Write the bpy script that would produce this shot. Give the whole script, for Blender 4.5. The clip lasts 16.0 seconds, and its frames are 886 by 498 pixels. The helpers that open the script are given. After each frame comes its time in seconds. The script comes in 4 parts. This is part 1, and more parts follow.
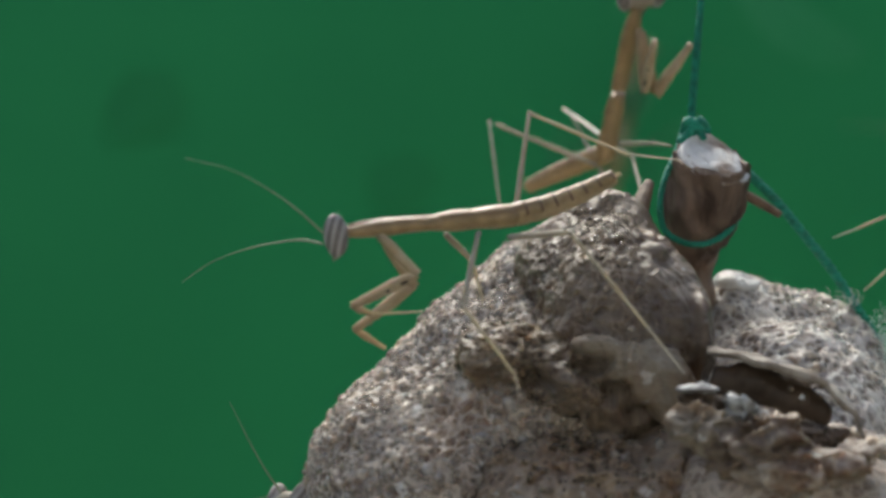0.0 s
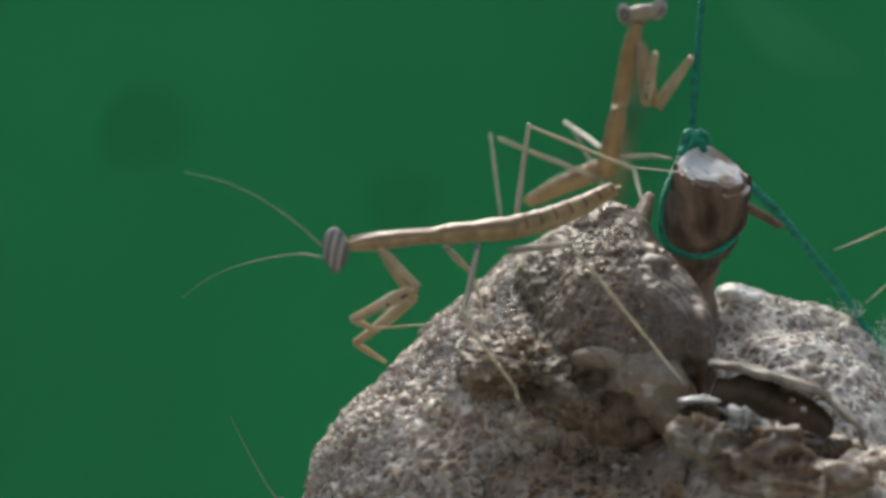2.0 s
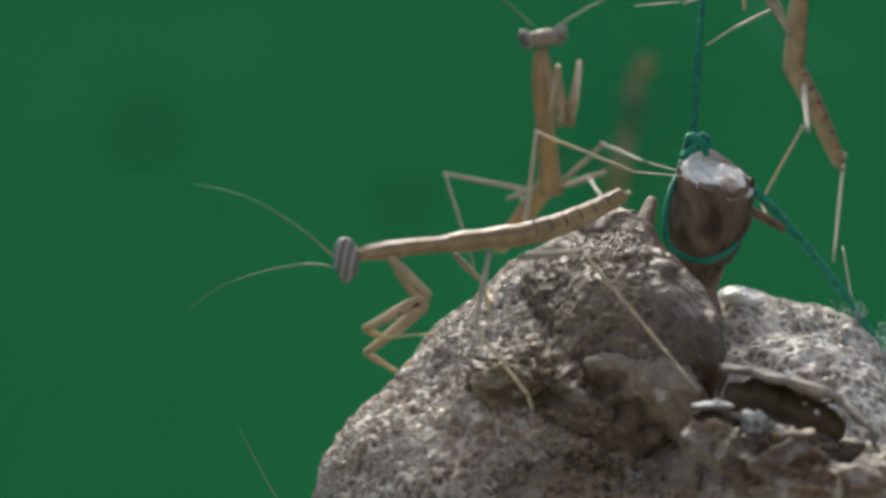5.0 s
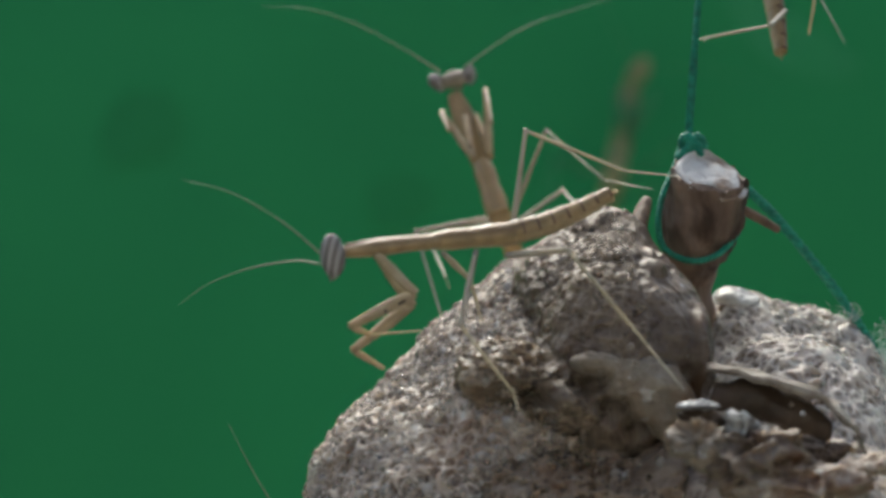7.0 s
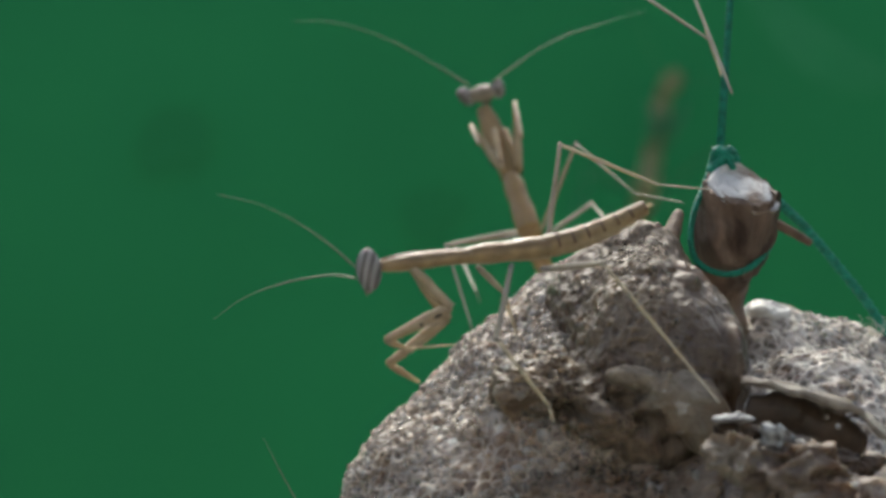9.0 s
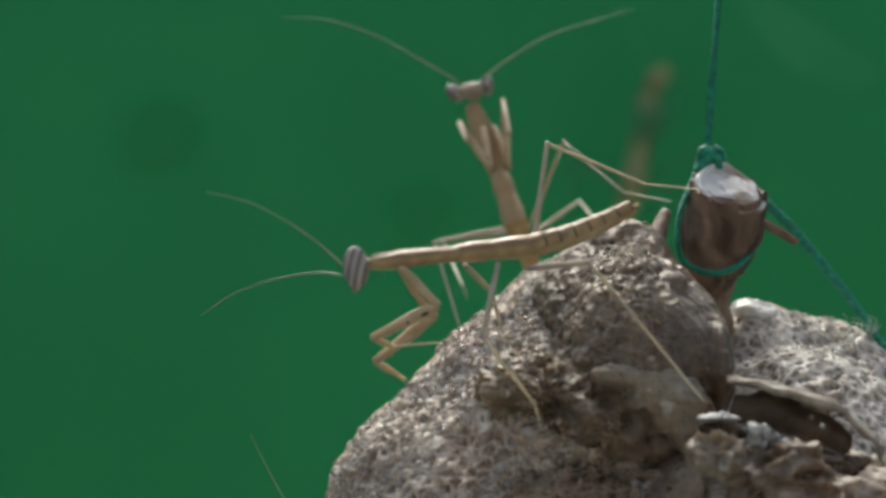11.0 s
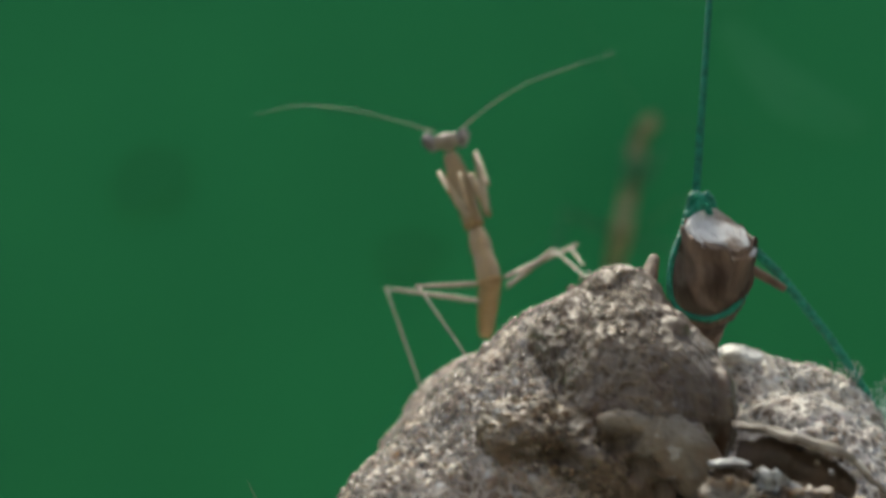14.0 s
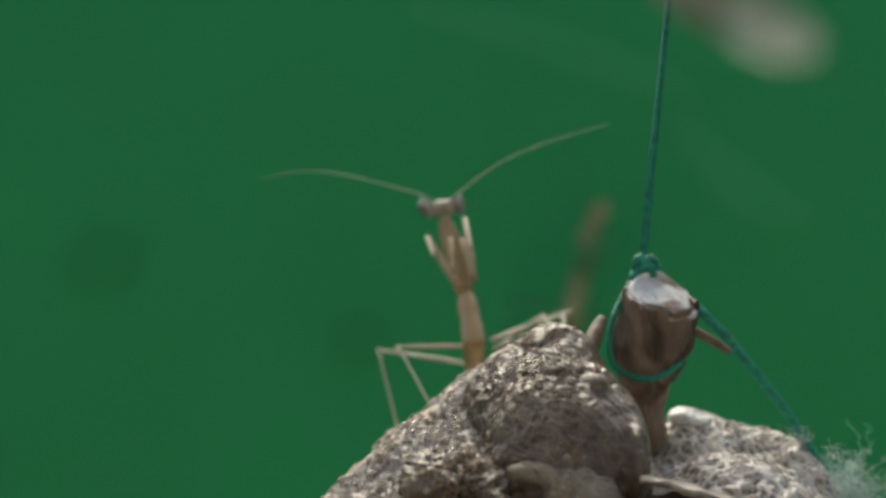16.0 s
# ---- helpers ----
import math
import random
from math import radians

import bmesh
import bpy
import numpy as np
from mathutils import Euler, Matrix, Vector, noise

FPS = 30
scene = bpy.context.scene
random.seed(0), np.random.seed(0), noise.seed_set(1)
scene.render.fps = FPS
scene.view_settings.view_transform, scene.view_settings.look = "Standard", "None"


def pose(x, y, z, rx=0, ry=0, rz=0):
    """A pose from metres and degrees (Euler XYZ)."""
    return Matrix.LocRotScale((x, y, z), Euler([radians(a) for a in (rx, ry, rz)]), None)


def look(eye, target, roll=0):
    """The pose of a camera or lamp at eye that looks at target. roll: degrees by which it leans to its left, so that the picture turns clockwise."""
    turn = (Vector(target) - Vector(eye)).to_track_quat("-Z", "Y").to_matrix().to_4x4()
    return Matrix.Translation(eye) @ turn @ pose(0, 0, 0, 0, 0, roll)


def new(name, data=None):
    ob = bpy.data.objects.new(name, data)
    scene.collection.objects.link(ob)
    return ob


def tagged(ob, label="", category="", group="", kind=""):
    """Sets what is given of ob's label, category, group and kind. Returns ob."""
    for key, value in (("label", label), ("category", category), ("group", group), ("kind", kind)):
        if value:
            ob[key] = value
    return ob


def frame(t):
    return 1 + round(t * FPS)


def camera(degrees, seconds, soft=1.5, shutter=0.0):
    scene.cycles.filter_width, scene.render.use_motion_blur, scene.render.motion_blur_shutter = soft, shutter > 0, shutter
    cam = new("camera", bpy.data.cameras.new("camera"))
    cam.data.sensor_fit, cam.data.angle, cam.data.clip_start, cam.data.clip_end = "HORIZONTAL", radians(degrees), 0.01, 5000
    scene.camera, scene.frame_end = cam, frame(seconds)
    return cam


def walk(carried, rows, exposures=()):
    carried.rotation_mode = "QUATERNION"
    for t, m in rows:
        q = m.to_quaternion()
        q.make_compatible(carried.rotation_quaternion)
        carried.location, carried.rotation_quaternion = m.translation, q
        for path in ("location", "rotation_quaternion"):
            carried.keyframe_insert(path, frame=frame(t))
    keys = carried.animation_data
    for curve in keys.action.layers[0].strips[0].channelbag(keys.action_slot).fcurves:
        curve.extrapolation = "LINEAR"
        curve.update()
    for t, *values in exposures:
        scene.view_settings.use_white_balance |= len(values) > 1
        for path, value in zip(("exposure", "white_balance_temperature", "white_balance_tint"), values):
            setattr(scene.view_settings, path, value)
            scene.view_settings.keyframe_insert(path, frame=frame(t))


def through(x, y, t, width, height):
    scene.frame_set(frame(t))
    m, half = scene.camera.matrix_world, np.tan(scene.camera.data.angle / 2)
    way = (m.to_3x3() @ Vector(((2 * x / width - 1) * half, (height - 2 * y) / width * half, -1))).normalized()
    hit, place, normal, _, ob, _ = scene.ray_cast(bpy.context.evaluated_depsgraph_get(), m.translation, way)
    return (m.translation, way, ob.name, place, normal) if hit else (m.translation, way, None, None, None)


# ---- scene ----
MM = 0.001

# ---- camera: eye in mm, then yaw, pitch and lean in degrees ----
cam = camera(20.0, 16.0, soft=3.3, shutter=0.5)
cam.data.dof.use_dof = True
cam.data.dof.focus_distance = 0.074
cam.data.dof.aperture_fstop = 110.0
CAMERA_ROWS = [
    (0.0, (0.026, -77.852, 0.160), (-0.019, -0.417, 0.304)),
    (0.5, (0.014, -77.921, 0.130), (0.084, -0.279, 0.461)),
    (1.0, (0.023, -77.673, -0.058), (-0.042, -0.088, 0.356)),
    (1.5, (0.019, -77.707, 0.025), (-0.134, -0.094, 0.467)),
    (2.0, (0.024, -77.706, 0.016), (-0.000, 0.002, -0.000)),
    (2.5, (0.024, -77.977, -0.036), (-0.098, 0.034, 0.531)),
    (3.0, (0.037, -77.601, -0.192), (-0.130, 0.207, 0.493)),
    (3.5, (0.013, -77.778, 0.162), (0.020, 0.024, -0.520)),
    (4.0, (0.041, -77.730, 0.314), (-0.024, -0.031, -0.730)),
    (6.5, (0.062, -77.610, 0.248), (0.283, -0.097, -0.715)),
    (7.0, (0.071, -77.593, 0.143), (-0.030, 0.030, -0.330)),
    (7.5, (0.055, -77.629, -0.007), (-0.013, 0.220, 0.131)),
    (8.0, (0.054, -77.665, -0.013), (0.243, 0.258, 0.061)),
    (8.5, (0.047, -77.869, 0.216), (0.422, 0.175, -0.249)),
    (9.0, (0.052, -77.842, 0.200), (0.692, 0.306, -0.460)),
    (11.5, (0.041, -78.081, 0.402), (0.372, 0.091, -0.100)),
    (12.0, (0.024, -77.645, -0.009), (0.432, 0.517, -0.085)),
    (12.5, (0.016, -77.905, 0.025), (0.301, 0.423, 0.096)),
    (13.0, (0.016, -78.129, 0.106), (0.332, 0.499, 0.158)),
    (13.3, (0.018, -78.079, 0.075), (0.123, 0.585, -0.089)),
    (13.5, (0.029, -77.800, -0.100), (0.123, 1.076, -0.663)),
    (13.9, (0.033, -77.899, 0.019), (0.128, 1.118, -0.487)),
    (14.0, (0.045, -78.131, 0.298), (0.138, 1.216, -0.075)),
    (14.1, (0.027, -78.144, 0.318), (0.081, 1.881, -0.508)),
    (14.2, (0.011, -78.156, 0.336), (0.032, 2.453, -0.880)),
    (14.5, (0.009, -78.157, 0.338), (0.024, 2.546, -0.940)),
    (15.0, (0.003, -78.526, -0.358), (0.120, 2.879, 0.722)),
    (15.5, (0.018, -80.046, -1.324), (-0.491, 3.612, 1.370)),
    (16.0, (-0.001, -79.480, -0.948), (-0.965, 3.409, 1.121)),
]


def aim(eye, yaw, pitch, lean):
    y, p = radians(yaw), radians(pitch)
    way = Vector((-math.sin(y) * math.cos(p), math.cos(y) * math.cos(p), math.sin(p)))
    eye = Vector(eye) * MM
    return look(eye, eye + way, lean)


walk(cam, [(t, aim(eye, *turn)) for t, eye, turn in CAMERA_ROWS], [(0.0, 0.97, 6550, 3), (9.2, 0.97, 6550, 3), (12.5, 0.95, 6900, 1), (16.0, 0.97, 6950, 1)])

# the egg case hangs on its thread and twists about it: seconds, degrees
SPIN = [
    (0.0, 0.18), (0.5, -0.23), (1.0, -0.67), (1.5, -0.53), (2.0, 0.00), (2.5, -1.73),
    (3.0, -1.71), (3.5, 0.11), (4.0, 1.31), (6.5, 0.94), (7.0, 0.09), (7.5, -0.94),
    (8.0, -1.09), (8.5, -0.10), (9.0, 0.57), (11.5, 0.42), (12.0, -0.11), (12.5, -0.87),
    (13.0, -0.78), (13.3, -0.35), (13.5, 0.09), (13.9, 1.19), (14.0, 3.76), (14.1, 4.60),
    (14.2, 5.31), (14.5, 5.43), (15.0, -0.73), (15.5, -5.79), (16.0, -2.95)]
AXIS = Vector((7.74, 0.00, 3.09)) * MM


def spin_at(t):
    return float(np.interp(t, [r[0] for r in SPIN], [r[1] for r in SPIN]))


def hung(t):
    return Matrix.Translation(AXIS) @ pose(0, 0, 0, 0, 0, spin_at(t)) @ Matrix.Translation(-AXIS)


# ---- light ----
world = bpy.data.worlds.new("sky")
scene.world = world
world.use_nodes = True
wn = world.node_tree
sky = wn.nodes.new("ShaderNodeTexSky")
sky.sky_type = "NISHITA"
sky.sun_disc = False
sky.sun_elevation, sky.sun_rotation = radians(48), radians(-8)
sky.dust_density, sky.air_density = 5.0, 0.6
wn.links.new(sky.outputs[0], wn.nodes["Background"].inputs[0])
wn.nodes["Background"].inputs[1].default_value = 0.105
sun_data = bpy.data.lights.new("sun", "SUN")
sun_data.energy, sun_data.angle, sun_data.color = 0.5, radians(12), (1.0, 0.99, 0.97)
sun = new("sun", sun_data)
sun.matrix_world = look((-0.10, 0.66, 0.74), (0, 0, 0))


# ---- materials ----
def material(name, colour, rough=0.5, second=None, scale=900.0, detail=4.0, bump=0.0, bump_scale=3000.0, spec=0.5,
             through=0.0, contrast=(0.35, 0.65), coords="Object", stretch=(1, 1, 1), coat=0.0):
    """A surface of two mottled colours, with fine relief. Scales are per metre."""
    m = bpy.data.materials.new(name)
    m.use_nodes = True
    t = m.node_tree
    b = t.nodes["Principled BSDF"]
    b.inputs["Roughness"].default_value = rough
    b.inputs["Specular IOR Level"].default_value = spec
    place = t.nodes.new("ShaderNodeTexCoord")
    shape = t.nodes.new("ShaderNodeMapping")
    shape.inputs["Scale"].default_value = stretch
    t.links.new(place.outputs[coords], shape.inputs["Vector"])
    n = t.nodes.new("ShaderNodeTexNoise")
    n.inputs["Scale"].default_value, n.inputs["Detail"].default_value = scale, detail
    t.links.new(shape.outputs[0], n.inputs["Vector"])
    b.inputs["Coat Weight"].default_value, b.inputs["Coat Roughness"].default_value = coat, 0.18
    ramp = t.nodes.new("ShaderNodeValToRGB")
    ramp.color_ramp.elements[0].position, ramp.color_ramp.elements[1].position = contrast
    ramp.color_ramp.elements[0].color = (*colour, 1)
    ramp.color_ramp.elements[1].color = (*(second or [c * 0.75 for c in colour]), 1)
    t.links.new(n.outputs["Fac"], ramp.inputs["Fac"])
    t.links.new(ramp.outputs[0], b.inputs["Base Color"])
    if through:
        b.inputs["Subsurface Weight"].default_value = through
        b.inputs["Subsurface Radius"].default_value = (1.0, 0.88, 0.7)
        b.inputs["Subsurface Scale"].default_value = 0.0003
    if bump:
        n2 = t.nodes.new("ShaderNodeTexNoise")
        n2.inputs["Scale"].default_value, n2.inputs["Detail"].default_value = bump_scale, 3
        t.links.new(shape.outputs[0], n2.inputs["Vector"])
        r = t.nodes.new("ShaderNodeBump")
        r.inputs["Strength"].default_value, r.inputs["Distance"].default_value = bump, 0.0001
        t.links.new(n2.outputs["Fac"], r.inputs["Height"])
        t.links.new(r.outputs[0], b.inputs["Normal"])
    return m


def froth_material(name, pale, brown, patches=0.32, sheer=0.4, relief_strength=0.6, gloss=0.32, glint_paint=0.9, net=0.62):
    """Dried froth: pale film walls round amber cells, in paler and browner patches; pit shade and white glints are put
    into the colour.
    """
    m = bpy.data.materials.new(name)
    m.use_nodes = True
    t = m.node_tree
    b = t.nodes["Principled BSDF"]
    b.inputs["Specular IOR Level"].default_value = 0.55
    b.inputs["Subsurface Weight"].default_value = sheer
    b.inputs["Subsurface Radius"].default_value = (1.0, 0.78, 0.55)
    b.inputs["Subsurface Scale"].default_value = 0.0008

    def node(kind, **values):
        n = t.nodes.new(kind)
        for k, v in values.items():
            n.inputs[k].default_value = v
        return n

    def calc(op, a, c, last=None):
        n = t.nodes.new("ShaderNodeMath")
        n.operation = op
        n.use_clamp = True
        for i, v in enumerate((a, c, last)):
            if v is None:
                continue
            if isinstance(v, (int, float)):
                n.inputs[i].default_value = v
            else:
                t.links.new(v, n.inputs[i])
        return n.outputs[0]

    def span(v, a, c):
        n = node("ShaderNodeMapRange", **{"From Min": a, "From Max": c})
        t.links.new(v, n.inputs["Value"])
        return n.outputs[0]

    def stored(name):
        n = t.nodes.new("ShaderNodeAttribute")
        n.attribute_name = name
        return n.outputs["Fac"]

    def blend(fac, a, c):
        n = t.nodes.new("ShaderNodeMixRGB")
        t.links.new(fac, n.inputs[0])
        for i, v in ((1, a), (2, c)):
            if isinstance(v, tuple):
                n.inputs[i].default_value = (*v, 1)
            else:
                t.links.new(v, n.inputs[i])
        return n.outputs[0]

    place = t.nodes.new("ShaderNodeTexCoord").outputs["Object"]
    patch = node("ShaderNodeTexNoise", Scale=330.0, Detail=5.0, Roughness=0.6)
    grain = node("ShaderNodeTexNoise", Scale=2600.0, Detail=6.0, Roughness=0.7)
    amber = node("ShaderNodeTexNoise", Scale=620.0, Detail=5.0)
    glint = node("ShaderNodeTexNoise", Scale=1500.0, Detail=3.0)
    for n in (patch, grain, amber, glint):
        t.links.new(place, n.inputs["Vector"])
    # walls paler, hollows browner: the film's own tone plus pit shade put into colour
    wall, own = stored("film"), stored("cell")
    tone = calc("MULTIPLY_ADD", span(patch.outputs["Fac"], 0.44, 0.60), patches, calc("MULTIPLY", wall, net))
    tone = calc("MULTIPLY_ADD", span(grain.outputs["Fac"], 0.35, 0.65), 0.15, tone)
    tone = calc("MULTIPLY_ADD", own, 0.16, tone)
    base = blend(tone, brown, pale)
    warm = calc("MULTIPLY", span(amber.outputs["Fac"], 0.50, 0.62), calc("MULTIPLY_ADD", wall, -0.5, 0.75))
    base = blend(warm, base, (brown[0] * 1.5, brown[1] * 1.2, brown[2] * 0.85))
    # white glints painted into the base colour
    dot = calc("MULTIPLY", span(glint.outputs["Fac"], 0.65, 0.70), glint_paint)
    base = blend(dot, base, (0.74, 0.73, 0.69))
    t.links.new(base, b.inputs["Base Color"])
    t.links.new(calc("MULTIPLY_ADD", dot, -0.22, calc("MULTIPLY_ADD", grain.outputs["Fac"], 0.3, gloss - 0.1)), b.inputs["Roughness"])
    relief = node("ShaderNodeBump", Strength=relief_strength, Distance=0.0001)
    t.links.new(grain.outputs["Fac"], relief.inputs["Height"])
    t.links.new(relief.outputs[0], b.inputs["Normal"])
    return m


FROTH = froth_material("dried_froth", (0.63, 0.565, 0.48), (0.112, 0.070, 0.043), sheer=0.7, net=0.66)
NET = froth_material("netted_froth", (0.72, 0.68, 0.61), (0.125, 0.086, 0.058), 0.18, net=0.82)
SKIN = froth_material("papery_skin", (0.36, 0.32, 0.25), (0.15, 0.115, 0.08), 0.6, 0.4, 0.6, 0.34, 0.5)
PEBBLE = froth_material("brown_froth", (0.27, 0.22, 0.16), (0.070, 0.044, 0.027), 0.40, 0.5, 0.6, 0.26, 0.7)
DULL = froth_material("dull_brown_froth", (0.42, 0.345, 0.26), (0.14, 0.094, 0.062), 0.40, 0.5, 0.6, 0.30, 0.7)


def bubble_material(name, tones, cover=0.45):
    """Small dried bubbles of glossy, half clear film, each of its own tone."""
    m = bpy.data.materials.new(name)
    m.use_nodes = True
    t = m.node_tree
    b = t.nodes["Principled BSDF"]
    b.inputs["Roughness"].default_value = 0.08
    b.inputs["Specular IOR Level"].default_value = 0.8
    b.inputs["Alpha"].default_value = cover
    each = t.nodes.new("ShaderNodeNewGeometry")
    ramp = t.nodes.new("ShaderNodeValToRGB")
    ramp.color_ramp.elements.new(0.45)
    ramp.color_ramp.elements.new(0.9)
    for e, c in zip(ramp.color_ramp.elements, tones):
        e.color = (*c, 1)
    t.links.new(each.outputs["Random Per Island"], ramp.inputs["Fac"])
    t.links.new(ramp.outputs[0], b.inputs["Base Color"])
    return m


BUBBLE = bubble_material("froth_bubble", ((0.24, 0.16, 0.10), (0.44, 0.37, 0.29), (0.60, 0.56, 0.49), (0.85, 0.85, 0.82)))
GRAIN = bubble_material("amber_grain", ((0.10, 0.06, 0.028), (0.22, 0.155, 0.085), (0.34, 0.27, 0.18), (0.62, 0.58, 0.50)), 0.5)
PEARL = bubble_material("pale_bubble", ((0.30, 0.24, 0.18), (0.56, 0.53, 0.46), (0.78, 0.78, 0.74), (0.88, 0.89, 0.87)), 0.5)
# dark colour standing in for the shade inside the cleft's hollows
HOLLOW_SHADE = material("dark_husk", (0.055, 0.038, 0.024), 0.45, (0.13, 0.09, 0.06), 900, 5, 0.5, 4000)
# dried film; its bluish white also puts sky highlights into the colour
FILM = material("dried_film", (0.56, 0.60, 0.60), 0.3, (0.11, 0.09, 0.07), 1300, 7, 0.7, 3000, 0.8, coat=0.2)
SUNLIT_WHITE = material("sunlit_white", (0.84, 0.86, 0.83), 0.4, (0.66, 0.65, 0.60), 900, 4, 0.4, 4000)
BARK = material("bark", (0.30, 0.215, 0.155), 0.6, (0.075, 0.048, 0.033), 1000, 7, 1.0, 3000, stretch=(1, 1, 0.4))
RIM = material("papery_rim", (0.44, 0.40, 0.33), 0.45, (0.15, 0.11, 0.075), 1300, 7, 0.8, 3500)
SPLINT = material("splinter_wood", (0.22, 0.145, 0.095), 0.6, (0.11, 0.07, 0.045), 1800, 6, 0.8, 4000)
# pale cut wood; its white patches put the top light's highlight into the colour
PITH = material("cut_wood", (0.80, 0.80, 0.77), 0.6, (0.33, 0.25, 0.185), 750, 6, 0.9, 3500, contrast=(0.50, 0.64))
THREAD = material("green_thread", (0.02, 0.37, 0.235), 0.5, (0.011, 0.22, 0.14), 5000, 3, 0.8, 9000)
FUZZ = material("thread_fibre", (0.72, 0.84, 0.82), 0.6, (0.55, 0.76, 0.70))
HAIR = material("silk_hair", (0.75, 0.74, 0.70), 0.5, (0.6, 0.6, 0.55))
FILL_BOARD = material("grey_board", (0.42, 0.41, 0.39), 0.8, (0.35, 0.34, 0.32), 25, 4)
LIMB = material("pale_limb", (0.46, 0.44, 0.36), 0.36, (0.36, 0.33, 0.25), 1800, 4, 0.2, 6000, 0.5, through=0.6)
FORE = material("tan_foreleg", (0.54, 0.46, 0.31), 0.36, (0.38, 0.30, 0.175), 1600, 5, 0.2, 6000, 0.5, through=0.6, coat=0.1)
RUST = material("rusty_cuticle", (0.38, 0.36, 0.18), 0.5, (0.30, 0.34, 0.15), 1500)
SHEER = material("sheer_limb", (0.070, 0.328, 0.125), 0.5, (0.062, 0.312, 0.117), 1500)
SPOT = material("black_spot", (0.02, 0.016, 0.012), 0.4)
BAND = material("dark_band", (0.19, 0.115, 0.06), 0.5)
FACE = material("head_cuticle", (0.42, 0.38, 0.30), 0.4, (0.30, 0.26, 0.19), 2500, 3)
SILK = material("hazy_silk", (0.055, 0.421, 0.156), 0.9, (0.043, 0.406, 0.140), 300)
WATER = material("water", (0.9, 0.9, 0.9), 0.03, (0.9, 0.9, 0.9))
WATER.node_tree.nodes["Principled BSDF"].inputs["Transmission Weight"].default_value = 1.0
WATER.node_tree.nodes["Principled BSDF"].inputs["IOR"].default_value = 1.33
BODY_PINK = material("midge_body", (0.42, 0.31, 0.29), 0.5, (0.28, 0.2, 0.19), 1500)
WING = material("midge_wing", (0.62, 0.68, 0.62), 0.4, (0.54, 0.60, 0.54), 1500)
WING.node_tree.nodes["Principled BSDF"].inputs["Transmission Weight"].default_value = 0.75
DARKER_GREEN = material("darker_green", (0.032, 0.355, 0.113), 0.9, (0.029, 0.328, 0.105), 60, 2)
FEELER = material("feeler", (0.36, 0.42, 0.28), 0.5)
WALL = material("green_wall", (0.033, 0.390, 0.125), 0.9, (0.030, 0.355, 0.115), 30, 2, contrast=(0.3, 0.7))


def cuticle_material(name, top, side, under):
    """Horny skin, brown along the back, amber on the flanks and paler below (local y points to the back), finely mottled."""
    m = material(name, side, 0.36, [c * 0.62 for c in side], 2200, 6, 0.35, 6000, 0.5, through=0.5, coat=0.15)
    t = m.node_tree
    b = t.nodes["Principled BSDF"]
    mottled = b.inputs["Base Color"].links[0].from_socket
    place = t.nodes.new("ShaderNodeTexCoord")
    sep = t.nodes.new("ShaderNodeSeparateXYZ")
    t.links.new(place.outputs["Object"], sep.inputs[0])
    for colour, start, end, most in ((top, 0.00010, 0.00018, 0.75), (under, -0.00004, -0.00022, 0.7)):
        span = t.nodes.new("ShaderNodeMapRange")
        for k, v in (("From Min", start), ("From Max", end), ("To Max", most)):
            span.inputs[k].default_value = v
        t.links.new(sep.outputs[1], span.inputs["Value"])
        mix = t.nodes.new("ShaderNodeMixRGB")
        mix.inputs[2].default_value = (*colour, 1)
        t.links.new(span.outputs[0], mix.inputs[0])
        t.links.new(mottled, mix.inputs[1])
        mottled = mix.outputs[0]
    t.links.new(mottled, b.inputs["Base Color"])
    return m


CUTICLE = cuticle_material("tan_cuticle", (0.21, 0.13, 0.055), (0.45, 0.325, 0.155), (0.53, 0.44, 0.27))
AMBER = cuticle_material("amber_cuticle", (0.24, 0.15, 0.07), (0.44, 0.31, 0.145), (0.47, 0.345, 0.175))
PALE = cuticle_material("pale_cuticle", (0.62, 0.50, 0.34), (0.78, 0.68, 0.50), (0.80, 0.74, 0.60))


def eye_material():
    """A grey eye with darker slanting stripes."""
    m = material("striped_eye", (0.42, 0.38, 0.36), 0.5)
    t = m.node_tree
    w = t.nodes.new("ShaderNodeTexWave")
    w.bands_direction = "Z"
    w.inputs["Scale"].default_value, w.inputs["Distortion"].default_value = 1500.0, 0.8
    w.inputs["Detail Scale"].default_value = 1.0
    place = t.nodes.new("ShaderNodeTexCoord")
    tilt = t.nodes.new("ShaderNodeMapping")
    tilt.inputs["Rotation"].default_value = (radians(20), radians(12), 0)
    t.links.new(place.outputs["Object"], tilt.inputs["Vector"])
    t.links.new(tilt.outputs[0], w.inputs["Vector"])
    ramp = t.nodes.new("ShaderNodeValToRGB")
    ramp.color_ramp.elements[0].color, ramp.color_ramp.elements[1].color = (0.16, 0.145, 0.14, 1), (0.46, 0.455, 0.44, 1)
    t.links.new(w.outputs["Fac"], ramp.inputs["Fac"])
    t.links.new(ramp.outputs[0], t.nodes["Principled BSDF"].inputs["Base Color"])
    return m


EYE = eye_material()


# ---- building helpers (mm in, metres out) ----
def part(name, bm, mats, parent, label=""):
    me = bpy.data.meshes.new(name)
    bm.normal_update()
    bm.to_mesh(me)
    bm.free()
    for m in (mats if isinstance(mats, (list, tuple)) else [mats]):
        me.materials.append(m)
    me.polygons.foreach_set("use_smooth", [True] * len(me.polygons))
    ob = new(name, me)
    if parent:
        ob.parent = parent
    return tagged(ob, label)


def flat_shaded(ob):
    ob.data.polygons.foreach_set("use_smooth", [False] * len(ob.data.polygons))


